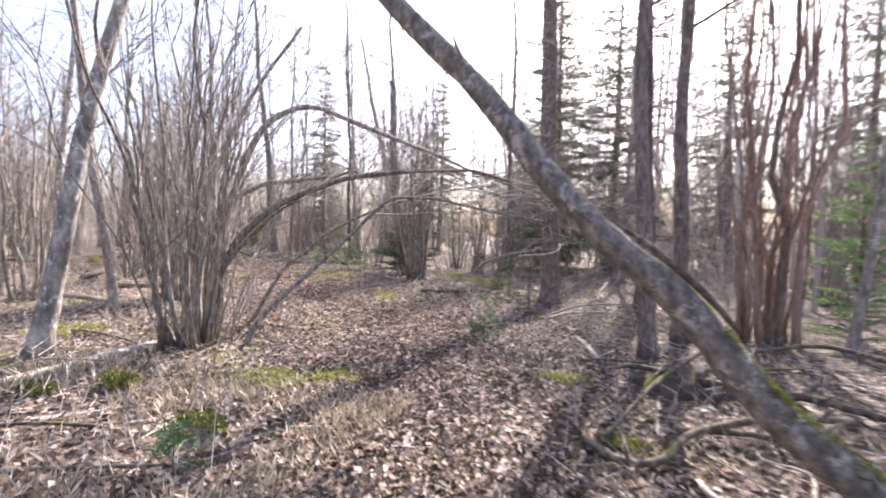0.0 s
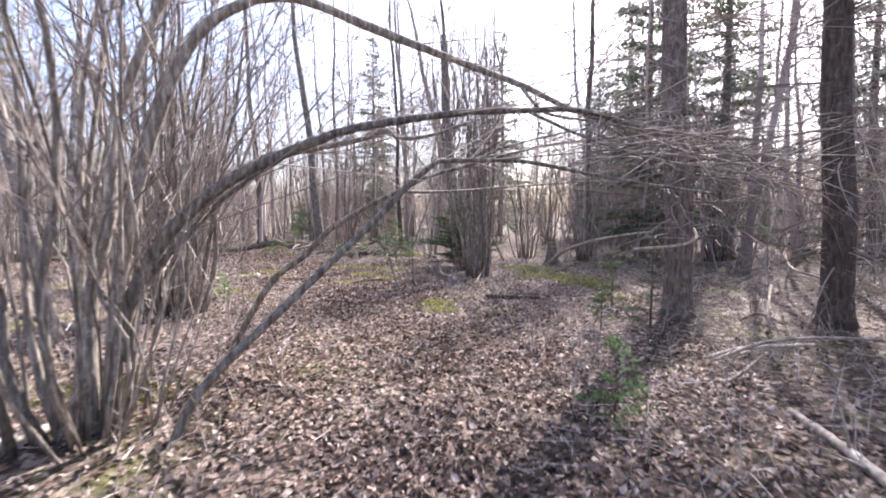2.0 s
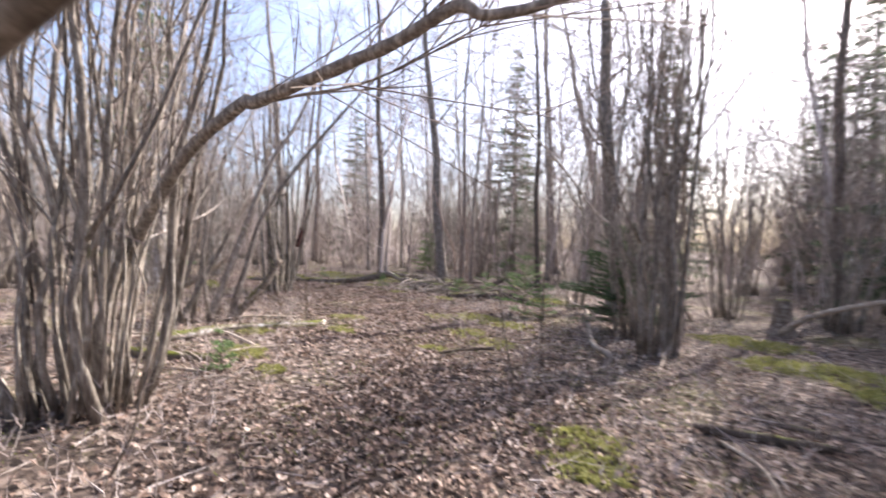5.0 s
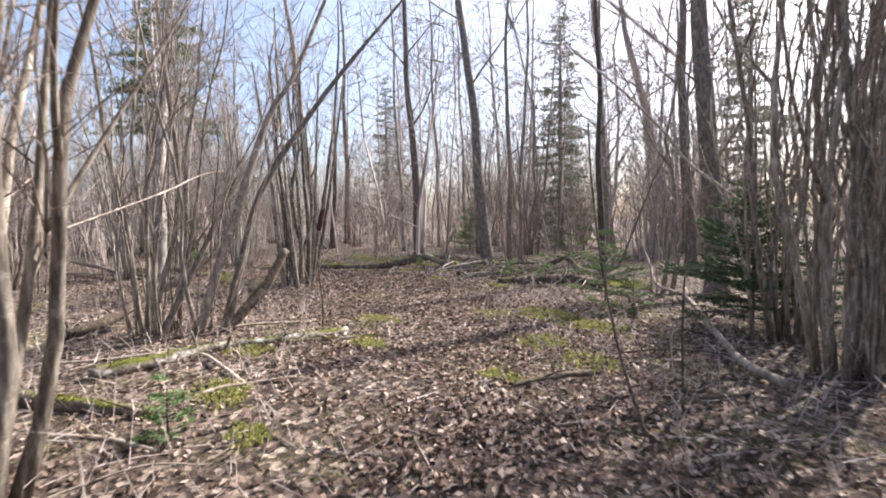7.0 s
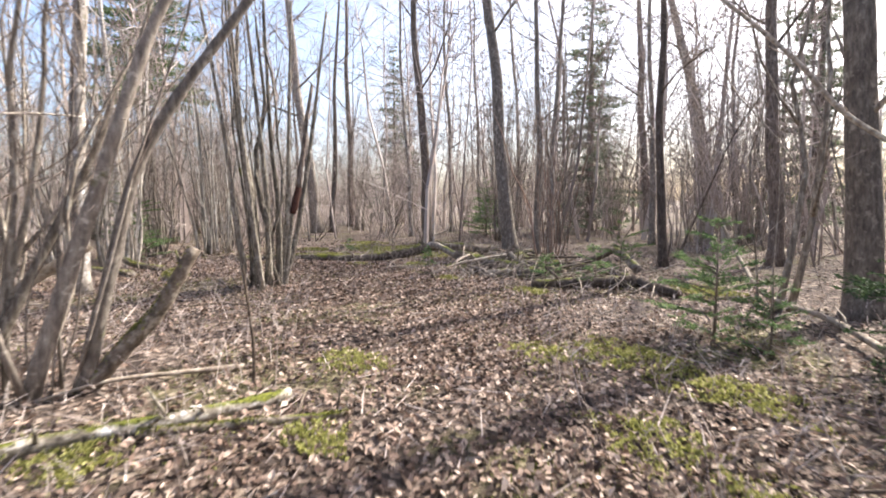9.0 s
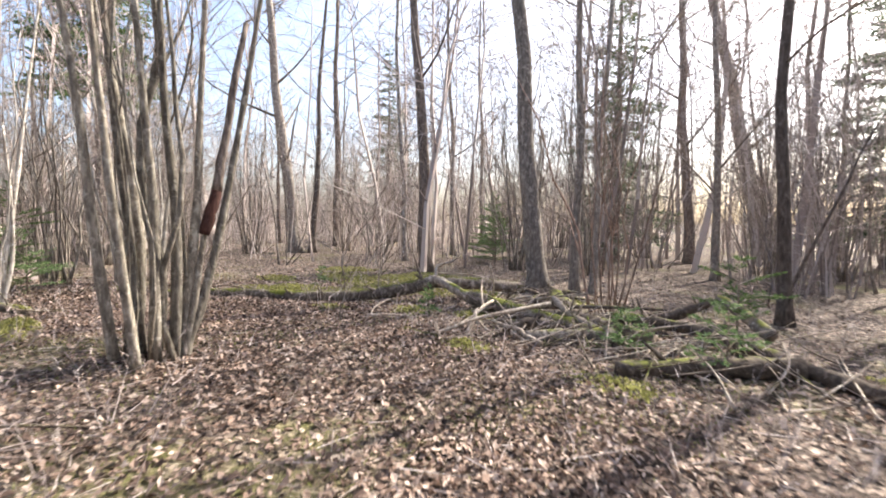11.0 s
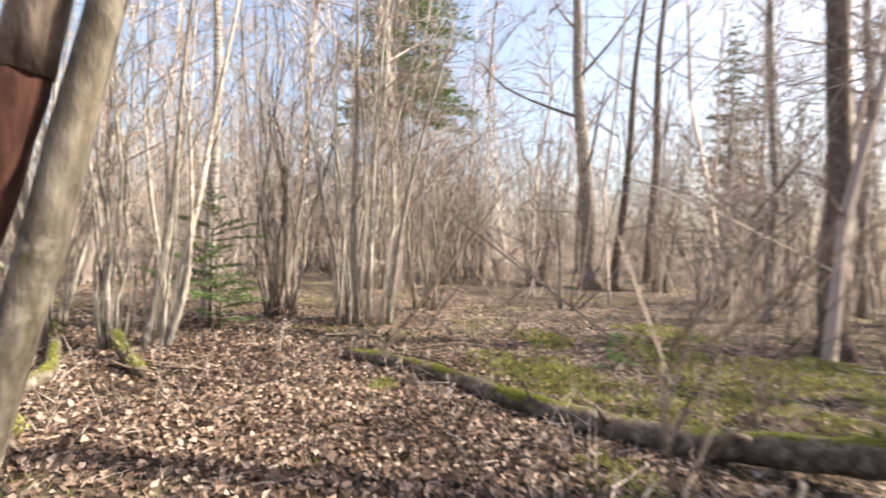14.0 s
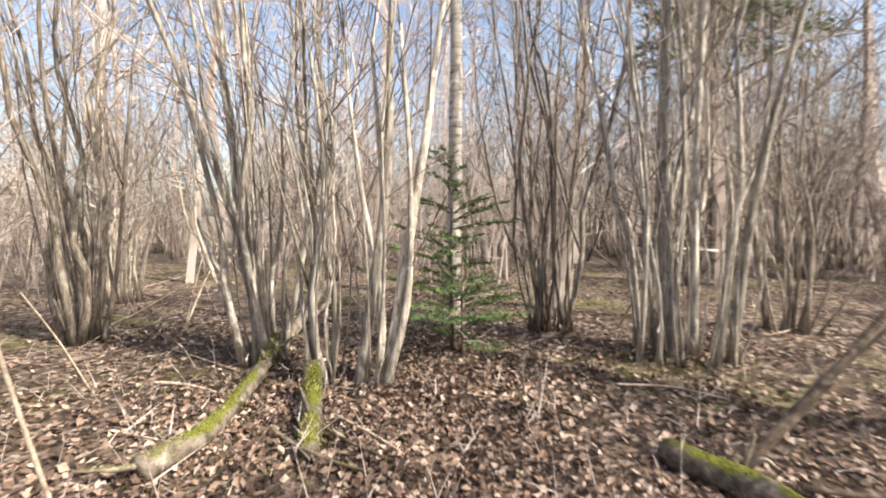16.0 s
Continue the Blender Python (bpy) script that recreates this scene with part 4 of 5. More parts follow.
log("broken_stem", [(-10.8, 9.4, 0.62), (-10.76, 9.8, 0.9), (-10.74, 10.18, 1.15)], 0.05, 0.04, DEAD_PALE, "pale broken branch stub on the hazel", "branch")
log("thin_pole", [(-8.2, 8.1, 1.35), (-9.0, 9.15, 1.79), (-10.2, 9.8, 2.1), (-11.5, 10.4, 2.3)], 0.011, 0.007, BARK_GREY, "thin pale bent branch reaching over", "branch")
log("birch_log", [(-9.2, 8.5), (-9.26, 9.1), (-9.42, 9.7), (-9.3, 10.5), (-9.32, 11.3)], 0.085, 0.05, BARK_BIRCH_LOG, "pale lichen-covered birch log with moss", rough=0.16, stubs=7)
log("birch_log", [(-9.25, 10.3), (-9.0, 10.9), (-8.74, 11.5)], 0.035, 0.025, BARK_MOSSY, "thin mossy branch beside the birch log", stubs=2)
log("mossy_log", [(-9.3, 7.7), (-8.4, 8.35), (-7.65, 8.9)], 0.08, 0.05, BARK_MOSSY, "low log wrapped in green moss", stubs=3)
log("fallen_branch", [(-7.9, 8.1), (-7.5, 8.5), (-7.1, 8.75)], 0.02, 0.015, DEAD_PALE, "thin stick near the mossy log", "branch", stubs=2)
log("rotten_wood", [(-6.38, 11.38, 0.03), (-6.31, 11.63, 0.05), (-6.22, 11.91, 0.05), (-6.12, 12.16, 0.04)], 0.018, 0.032, DEAD_DARK, "broad crumbling piece of rotten wood on the litter", "branch", stubs=3, rough=0.35)
log("dry_sapling", [(-9.77, 11.16, -0.03), (-9.76, 11.17, 0.35), (-9.79, 11.15, 0.7), (-9.76, 11.12, 1.0)], 0.016, 0.008, DEAD_DARK, "thin dead upright sapling", "sapling")
log("dry_sapling", [(-5.13, 11.38, -0.05), (-5.49, 11.62, 0.41), (-5.79, 11.82, 1.08), (-5.98, 11.95, 1.8), (-6.05, 12.0, 2.3)], 0.013, 0.006, DEAD_DARK, "thin dark bare sapling", "sapling", stubs=5)
log("dry_sapling", [(-5.2, 12.0, -0.03), (-5.22, 12.02, 0.7), (-5.2, 12.05, 1.45)], 0.011, 0.005, DEAD_DARK, "thin dark bare sapling", "sapling", stubs=4)
log("dry_sapling", [(-5.1, 7.48, -0.03), (-5.05, 7.6, 0.25), (-5.15, 7.68, 0.5), (-5.12, 7.75, 0.8)], 0.011, 0.005, DEAD_DARK, "thin dark bare sapling at the track edge", "sapling", stubs=4)
log("mossy_log", [(-11.35, 8.24, 0.08), (-11.38, 8.68, 0.16), (-11.63, 9.02, 0.26), (-11.95, 9.30, 0.42)], 0.08, 0.06, DEAD_DARK, "dark half-raised log at the hazel foot", stubs=3)
log("hanging_branch", [(-9.6, 16.5, 4.8), (-8.71, 16.69, 3.91), (-7.95, 16.84, 3.04), (-7.5, 16.92, 2.4), (-6.91, 17.04, 1.86), (-6.0, 17.5, 0.9), (-5.6, 17.8, 0.0)], 0.02, 0.035, DEAD_PALE, "long pale branch hanging against the trees", "branch", stubs=4)
log("hanging_branch", [(-0.41, 10.31, 1.04), (0.13, 10.5, 1.1), (0.3, 10.8, 1.19), (0.25, 11.1, 1.3)], 0.018, 0.02, DEAD_PALE, "pale dead branch on the dark trunk", "branch", stubs=2)
tree(-16.05, 10.1, 0.3, 15, "pale grey tree among hazel", lean=(0.0, 0.07), mat=BARK_SILVER)
for mx, my, mr in ((-9.85, 12.1, 0.4), (-7.3, 12.8, 0.35), (-6.5, 12.6, 0.35), (-7.3, 13.9, 0.5), (-8.3, 14.1, 0.5), (-6.7, 11.5, 0.25), (-8.6, 11.2, 0.25), (-9.2, 10.0, 0.3), (-7.9, 9.4, 0.35), (-6.9, 9.3, 0.2), (-8.9, 13.6, 0.35)):
    moss_patch(mx, my, mr, "thin yellow-green moss among the leaves", high=0.03, dense=0.8)
moss_patch(-9.3, 17.9, 0.5, "bright moss by the pale branch", high=0.06)

# ---- end of the walk ----
clump_by_track = hazel_clump(-14.45, 12.75, 0.36, 6, 6.5, "hazel clump of thick grey-brown stems by the track", tilt=0.07, thick=0.05, bias=(0.0, 0.0), twigs=3, low=0.68, mat=BARK_OLIVE, extra=(
    ([(-14.43, 13.0, -0.05), (-14.47, 13.26, 0.68), (-14.5, 13.46, 1.49), (-14.54, 13.73, 2.86), (-14.6, 14.1, 5.0)], 0.062),
    ([(-14.43, 13.04, -0.05), (-14.46, 13.17, 0.7), (-14.47, 13.27, 1.32)], 0.062),
    ([(-14.39, 12.77, -0.05), (-14.39, 12.79, 1.41), (-14.38, 12.73, 2.55), (-14.5, 12.6, 5.0)], 0.062),
    ([(-14.42, 12.95, -0.05), (-14.42, 12.99, 1.41), (-14.41, 12.91, 2.61), (-14.3, 12.85, 5.0)], 0.06),
    ([(-14.46, 13.0, -0.05), (-14.5, 13.19, 1.42), (-14.5, 13.26, 2.71), (-14.5, 13.4, 5.0)], 0.055),
    ([(-14.7, 12.7, -0.05), (-14.75, 12.6, 1.42), (-14.8, 12.5, 2.71), (-14.9, 12.4, 5.0)], 0.055),
    ([(-14.6, 12.45, -0.05), (-14.6, 12.3, 1.42), (-14.6, 12.2, 2.71), (-14.6, 11.9, 5.0)], 0.06),
    ([(-14.2, 12.6, -0.05), (-14.15, 12.45, 1.42), (-14.1, 12.35, 2.71), (-14.0, 12.2, 5.0)], 0.05),
))
peel = Soup()
peel.tube(curve([(-0.02, 0.51, 1.27), (-0.03, 0.58, 1.5), (-0.04, 0.66, 1.78)], 9), [0.045, 0.06, 0.062, 0.062, 0.06, 0.06, 0.058, 0.055, 0.045], 10, rough=0.14)
part("peeled_wood", peel, WOOD_RED, clump_by_track, "patch of peeled red-brown wood")
peel = Soup()
peel.tube(curve([(-0.04, 0.65, 1.74), (-0.05, 0.7, 2.05), (-0.06, 0.77, 2.39), (-0.07, 0.86, 2.95), (-0.1, 1.0, 3.6)], 14), np.linspace(0.056, 0.03, 14), 9, rough=0.12)
part("broken_stem", peel, BARK_DARK, clump_by_track, "dark dead broken stem")
log("fallen_log", [(-19.3, 13.45), (-18.98, 13.95), (-18.25, 14.62), (-17.7, 15.05), (-17.0, 15.9), (-16.5, 16.7, 0.14), (-15.93, 17.35, 0.32)], 0.088, 0.118, BARK_MOSSY, "long mossy fallen log across the moss", stubs=7, sides=16)
log("fallen_log", [(-16.2, 17.1, 0.25), (-15.9, 17.5, 0.33), (-15.5, 18.1, 0.3), (-15.25, 19.0, 0.18)], 0.1, 0.11, BARK_MOSSY, "dark mossy log end at the tree foot", stubs=2)
log("forked_bough", [(-16.1, 17.2, 0.28), (-15.8, 17.33, 0.4), (-15.2, 17.3, 0.3), (-14.5, 17.3, 0.14), (-13.6, 17.4, 0.13)], 0.07, 0.085, BARK_LEANING, "grey forked bough of the fallen tree", stubs=5, rough=0.12)
log("forked_bough", [(-15.86, 17.4, 0.42), (-15.95, 17.5, 0.62), (-15.75, 17.7, 0.72), (-15.68, 17.8, 0.86)], 0.035, 0.012, DEAD_PALE, "pale upright broken branch on the log", "branch")
log("forked_bough", [(-16.0, 17.2, 0.36), (-16.2, 17.25, 0.55), (-16.45, 17.3, 0.85)], 0.03, 0.012, DEAD_DARK, "dark upright stub on the log", "branch")
BRUSH = (
    ([(-14.79, 17.31, 0.22), (-14.00, 17.27, 0.16), (-13.14, 17.10, 0.14), (-12.62, 17.09, 0.13)], 0.12, 0.13, BARK_MOSSY, "thick mossy rotting log in the brushwood"),
    ([(-12.78, 16.43, 0.07), (-12.55, 16.78, 0.08), (-12.29, 17.18, 0.09), (-12.08, 17.59, 0.09)], 0.085, 0.1, BARK_LEANING, "pale mossy log in the brushwood"),
    ([(-13.33, 17.61, 0.36), (-12.85, 17.26, 0.30), (-12.57, 17.23, 0.20), (-12.34, 17.31, 0.12), (-12.17, 17.39, 0.06)], 0.045, 0.055, DEAD_PALE, "long pale dead branch on the brushwood"),
    ([(-12.92, 17.37, 0.30), (-12.78, 17.49, 0.25), (-12.67, 17.66, 0.12)], 0.02, 0.014, DEAD_PALE, "pale side branch on the brushwood"),
    ([(-13.66, 15.66, 0.05), (-13.50, 15.84, 0.12), (-13.39, 16.14, 0.22), (-13.21, 16.53, 0.30), (-13.09, 17.24, 0.36)], 0.016, 0.03, DEAD_PALE, "pale slender branch on the brushwood"),
    ([(-13.43, 16.06, 0.05), (-13.48, 16.23, 0.20), (-13.56, 16.34, 0.28), (-13.78, 16.83, 0.34)], 0.026, 0.022, DEAD_PALE, "pale crooked branch on the brushwood"),
    ([(-13.51, 16.30, 0.22), (-13.35, 16.27, 0.12), (-13.18, 16.29, 0.05)], 0.018, 0.012, DEAD_PALE, "thin pale branch on the brushwood"),
    ([(-13.27, 16.33, 0.20), (-13.04, 16.40, 0.16), (-12.89, 16.45, 0.14), (-12.77, 16.41, 0.10), (-12.51, 16.41, 0.05)], 0.02, 0.034, DEAD_PALE, "pale crooked branch on the brushwood"),
    ([(-12.92, 16.42, 0.10), (-12.95, 16.39, 0.10), (-12.73, 16.35, 0.06)], 0.018, 0.014, DEAD_PALE, "short pale branch on the brushwood"),
    ([(-15.21, 15.64, 0.04), (-14.99, 15.92, 0.05), (-14.69, 16.12, 0.04)], 0.024, 0.016, DEAD_PALE, "pale thin branch by the log"),
    ([(-14.11, 15.57, 0.05), (-13.69, 15.58, 0.06), (-13.57, 15.65, 0.05), (-13.36, 15.61, 0.03)], 0.02, 0.014, BARK_MOSSY, "mossy thin branch on the leaves"),
    ([(-13.53, 15.64, 0.22), (-13.49, 15.66, 0.10), (-13.46, 15.69, 0.03)], 0.012, 0.014, DEAD_PALE, "pale stick standing in the brushwood"),
    ([(-13.85, 17.30, 0.30), (-13.77, 17.45, 0.34), (-13.70, 17.54, 0.34), (-13.64, 17.51, 0.30)], 0.022, 0.016, DEAD_PALE, "short pale branch by the tree"),
    ([(-13.28, 16.54, 0.10), (-13.02, 16.89, 0.14), (-12.67, 17.04, 0.12), (-12.38, 17.23, 0.10)], 0.075, 0.09, DEAD_DARK, "dark rotten log in the brushwood"),
    ([(-15.11, 17.87, 0.55), (-14.43, 17.21, 0.40), (-14.04, 16.89, 0.22)], 0.012, 0.02, DEAD_PALE, "pale stick standing in the brushwood"),
    ([(-14.23, 17.56, 0.25), (-14.12, 17.77, 0.45)], 0.02, 0.012, DEAD_DARK, "dark stick standing in the brushwood"),
    ([(-13.8, 17.1, 0.1), (-12.75, 17.4, 0.2), (-11.7, 17.4, 0.1)], 0.06, 0.08, DEAD_DARK, "dark rotten log in the brushwood"),
    ([(-11.4, 16.2, 0.06), (-10.9, 16.9, 0.08), (-10.3, 17.5, 0.1)], 0.09, 0.11, DEAD_DARK, "thick dark rotten log"),
    ([(-11.67, 18.94, 0.46), (-11.35, 18.8, 0.35), (-10.9, 18.55, 0.15)], 0.06, 0.085, BARK_LEANING, "grey broken log stub sticking up"),
    ([(-12.3, 18.7, 0.1), (-11.9, 18.9, 0.32), (-11.75, 19.0, 0.42)], 0.08, 0.05, DEAD_DARK, "dark broken log arm"),
    ([(-12.9, 18.3, 0.1), (-11.6, 18.3, 0.12), (-10.3, 17.6, 0.08), (-9.4, 17.2, 0.06)], 0.08, 0.07, DEAD_DARK, "long dark log under the brushwood"),
    ([(-13.9, 17.9, 0.12), (-13.0, 18.0, 0.25), (-12.1, 18.4, 0.3)], 0.03, 0.02, DEAD_DARK, "dark branch across the brushwood"),
    ([(-14.3, 16.9, 0.1), (-13.7, 17.6, 0.3), (-13.2, 18.2, 0.4)], 0.022, 0.012, DEAD_PALE, "pale branch across the brushwood"),
    ([(-14.35, 17.35, 0.1), (-14.15, 17.2, 0.5), (-14.2, 17.15, 0.85)], 0.016, 0.008, DEAD_PALE, "pale stick standing in the brushwood"),
)
for pts, ra, rb, mat, words in BRUSH:
    log("dead_branch", pts, ra, rb, mat, words, "branch", stubs=3, group="brushwood", tufts=0.3 if mat == BARK_MOSSY else 0, rough=0.12)
for k in range(125):
    bx, by = rnd.gauss(-12.9, 0.9) if k < 75 else rnd.gauss(-10.9, 0.8), rnd.gauss(17.3, 0.65)
    ang = rnd.uniform(0, 3.14)
    ln = rnd.uniform(0.35, 1.3)
    h = rnd.uniform(0.03, 0.4)
    log("dead_twig", [(bx - math.cos(ang) * ln / 2, by - math.sin(ang) * ln / 2, 0.02), (bx + rnd.gauss(0, 0.04), by + rnd.gauss(0, 0.04), h * 0.55), (bx + math.cos(ang) * ln / 2, by + math.sin(ang) * ln / 2, h)], rnd.uniform(0.007, 0.016), 0.005, rnd.choice((DEAD_PALE, DEAD_PALE, DEAD_DARK)), "thin dead twig in the brushwood pile", "branch", sides=5, group="brushwood twigs")
young_spruce(-11.9, 17.1, 0.45, 1.0, "fresh green spruce sprays on the brushwood", mat=NEEDLES_PALE, sparse=1.5)
young_spruce(-14.85, 16.5, 0.42, 0.32, "tiny spruce seedling by the log", mat=NEEDLES_PALE)
young_spruce(-19.0, 16.6, 0.4, 0.42, "tiny spruce seedling on the moss", mat=NEEDLES_PALE)
tree(-20.1, 20.25, 0.38, 17, "straight dark tree with a mossy foot behind the log", lean=(-0.035, -0.03), mat=BARK_DARK, limbs=9, low=0.35)
tree(-15.65, 19.95, 0.42, 17, "thick grey aspen trunk beside the fallen log", lean=(-0.085, -0.05), mat=BARK_GREY, limbs=9, low=0.4)
tree(-15.1, 20.4, 0.2, 14, "slim grey tree beside the aspen", lean=(0.0, 0.0), mat=BARK_GREY)
tree(-14.8, 20.6, 0.16, 13, "slim grey tree beside the aspen", lean=(0.03, 0.02), mat=BARK_GREY)
tree(-23.1, 21.5, 0.22, 15, "slim pale tree beyond the log", lean=(-0.02, -0.03), mat=BARK_SILVER)
tree(-24.5, 24.8, 0.24, 16, "slim grey tree beyond the log", lean=(-0.02, -0.02))
tree(-30.5, 31.9, 0.28, 17, "slim far grey tree", lean=(-0.02, -0.02))
tree(-25.3, 30.5, 0.24, 17, "slim far grey tree", lean=(-0.04, -0.04))
tree(-29.7, 20.1, 0.6, 18, "large forked tree with mossy lichened bark", lean=(-0.03, -0.09), mat=BARK_GREY, limbs=12, low=0.25, twig_n=90)
tree(-29.0, 20.6, 0.3, 15, "crooked stem beside the large tree", lean=(0.0, 0.06), mat=BARK_DARK, limbs=7, low=0.25)
tree(-32.8, 23.6, 0.46, 17, "dark tree beyond the clearing", mat=BARK_DARK)
tree(-16.4, 34.5, 0.75, 17, "leaning thick tree in the distance", lean=(-0.2, -0.08), mat=BARK_GREY, limbs=10, low=0.3)
tree(-17.1, 29.5, 0.4, 17, "brown tree beyond the brushwood", lean=(-0.06, -0.03), mat=BARK_DARK)
tree(-11.25, 20.1, 0.2, 14, "slim tree by the brushwood", lean=(-0.04, 0.0), mat=BARK_DARK)
hazel_clump(-13.2, 18.75, 0.26, 10, 6.0, "dense clump of slim brown hazel stems", tilt=0.27, thick=0.028, mat=BARK_RED)
hazel_clump(-15.2, 15.2, 0.02, 2, 1.2, "two thin bare shoots beside the log", tilt=0.1, thick=0.012, group="shoots", twigs=3)
hazel_clump(-18.8, 15.1, 0.03, 2, 1.8, "pale bare shoots at the mossy log", tilt=0.15, thick=0.016, group="shoots", twigs=4)
hazel_clump(-16.9, 16.8, 0.03, 3, 2.4, "pale bare shoots at the mossy log", tilt=0.18, thick=0.016, group="shoots", twigs=4)
young_spruce(-23.2, 25.8, 2.6, 2.4, "low green bush behind the dark tree", mat=NEEDLES_PALE)
young_spruce(-21.4, 24.2, 2.0, 1.8, "low green bush behind the dark tree", mat=NEEDLES_PALE)
hazel_clump(-19.5, 11.13, 0.14, 3, 5.8, "hazel clump of thick pale stems in the sun", tilt=0.14, thick=0.03, mat=BARK_SUNLIT, extra=(
    ([(-19.42, 11.03, -0.05), (-19.48, 11.11, 0.59), (-19.58, 11.24, 1.77), (-19.61, 11.28, 3.07), (-19.7, 11.4, 5.2)], 0.056),
    ([(-19.57, 11.22, -0.05), (-19.66, 11.34, 0.95), (-19.77, 11.49, 2.0), (-19.87, 11.61, 3.1), (-20.1, 11.9, 5.4)], 0.052),
    ([(-19.54, 11.18, -0.05), (-19.54, 11.18, 0.77), (-19.44, 11.05, 1.76), (-19.36, 10.96, 3.03)], 0.035),
    ([(-19.5, 11.25, -0.05), (-19.62, 11.4, 0.7), (-19.66, 11.42, 1.7), (-19.64, 11.35, 3.0)], 0.04),
))
hazel_clump(-19.35, 10.72, 0.14, 9, 5.0, "thin upright pale hazel stems", tilt=0.05, thick=0.024, mat=BARK_SUNLIT)
hazel_clump(-19.5, 9.8, 0.22, 13, 5.6, "leaning clump of pale hazel stems", tilt=0.18, thick=0.032, bias=(0.05, -0.04), mat=BARK_SUNLIT, extra=(
    ([(-19.47, 9.75, -0.05), (-19.36, 9.66, 1.13), (-19.1, 9.44, 2.27), (-18.88, 9.25, 3.16), (-18.4, 8.8, 4.8)], 0.05),
    ([(-19.54, 9.81, -0.05), (-19.42, 9.71, 1.29), (-19.28, 9.59, 2.53), (-19.26, 9.58, 3.24), (-19.1, 9.4, 5.0)], 0.045),
    ([(-19.62, 9.88, -0.05), (-19.79, 10.03, 1.01), (-19.92, 10.14, 1.82), (-20.1, 10.3, 3.2)], 0.03),
))
hazel_clump(-22.0, 11.92, 0.3, 19, 6.2, "dense clump of slim pale hazel stems", tilt=0.16, thick=0.026, bias=(0.03, -0.04))
hazel_clump(-21.4, 13.45, 0.48, 22, 6.2, "wide clump of sunlit hazel stems", tilt=0.17, thick=0.027, mat=BARK_SUNLIT, extra=(
    ([(-21.44, 13.27, -0.05), (-21.44, 13.19, 1.84), (-21.44, 13.18, 3.38), (-21.5, 13.1, 5.5)], 0.07),
    ([(-21.45, 13.51, -0.05), (-21.45, 13.48, 1.83), (-21.45, 13.5, 3.33), (-21.5, 13.6, 5.5)], 0.045),
    ([(-21.46, 13.81, -0.05), (-21.47, 13.96, 1.57), (-21.48, 14.24, 3.07), (-21.5, 14.7, 5.0)], 0.05),
))
hazel_clump(-23.4, 14.5, 0.3, 10, 5.5, "hazel stems leaning outward", tilt=0.3, thick=0.03, bias=(-0.02, 0.08))
hazel_clump(-19.0, 7.35, 0.2, 12, 5.6, "clump of pale hazel stems in the sun", tilt=0.18, thick=0.036)
hazel_clump(-20.6, 5.1, 0.3, 14, 5.6, "clump of hazel stems in the sun", tilt=0.25, thick=0.032)
hazel_clump(-17.6, 8.0, 0.12, 4, 4.5, "few thin hazel shoots", tilt=0.3, thick=0.02)
tree(-21.1, 11.05, 0.18, 14, "slim white birch with a mossy foot", mat=BARK_WHITE, limbs=8, low=0.35)
young_spruce(-20.6, 11.3, 1.95, 1.7, "airy green young spruce beside a birch", sparse=0.75, needle=0.03, density=80, taper=0.4)
young_spruce(-20.35, 11.55, 1.1, 2.4, "low spreading green spruce at the birch foot", mat=NEEDLES_PALE, sparse=0.75, needle=0.03, density=70)
log("mossy_branch", [(-19.5, 9.95, 0.25), (-19.2, 10.15, 0.12), (-18.15, 10.85, 0.06), (-17.6, 11.0, 0.06)], 0.05, 0.072, BRANCH_YELLOW, "pale branch with yellow moss on the leaves", "branch", stubs=5)
log("mossy_branch", [(-21.6, 8.7, 0.45), (-20.6, 9.3, 0.3), (-19.6, 9.9, 0.1)], 0.05, 0.06, DEAD_PALE, "pale dead branch leaning in the hazel", "branch", stubs=3)
log("mossy_post", [(-18.95, 10.95, 0.26), (-18.7, 11.2, 0.13), (-18.2, 11.65, 0.06)], 0.068, 0.066, BRANCH_YELLOW, "short log end covered in yellow moss", stubs=1)
log("fallen_branch", [(-18.6, 11.25, 0.1), (-18.48, 11.6, 0.04), (-18.4, 12.05, 0.03)], 0.014, 0.01, DEAD_DARK, "thin brown stick on the leaves", "branch", stubs=2)
log("thin_pole", [(-17.21, 11.14, -0.02), (-17.15, 11.09, 0.18), (-16.98, 10.97, 1.24), (-16.91, 10.91, 1.9), (-16.95, 10.85, 2.6)], 0.012, 0.008, DEAD_PALE, "thin pale leaning pole", "branch")
moss_patch(-16.45, 11.6, 0.3, "mossy hump beside the track", mat=MOSS_LEAF, high=0.22)
for mx, my, mr in ((-19.8, 17.6, 0.9), (-17.6, 16.6, 0.6), (-18.8, 15.9, 0.6), (-18.3, 17.4, 0.8), (-16.9, 17.9, 0.6), (-20.6, 16.2, 0.6), (-15.2, 16.4, 0.4), (-12.6, 18.6, 0.4), (-14.2, 19.2, 0.4), (-17.3, 19.0, 0.8), (-19.4, 19.7, 0.6), (-21.5, 18.5, 0.8), (-13.0, 15.7, 0.3), (-11.2, 15.9, 0.35), (-16.4, 15.6, 0.3), (-19.1, 15.3, 0.5), (-18.6, 15.6, 0.5), (-18.1, 13.95, 0.22), (-17.9, 16.0, 0.7), (-14.3, 17.0, 0.35), (-13.2, 18.1, 0.4), (-18.9, 18.7, 0.9), (-16.2, 18.6, 0.6)):
    moss_patch(mx, my, mr, "sunlit yellow-green moss carpet", high=0.04, dense=0.42)

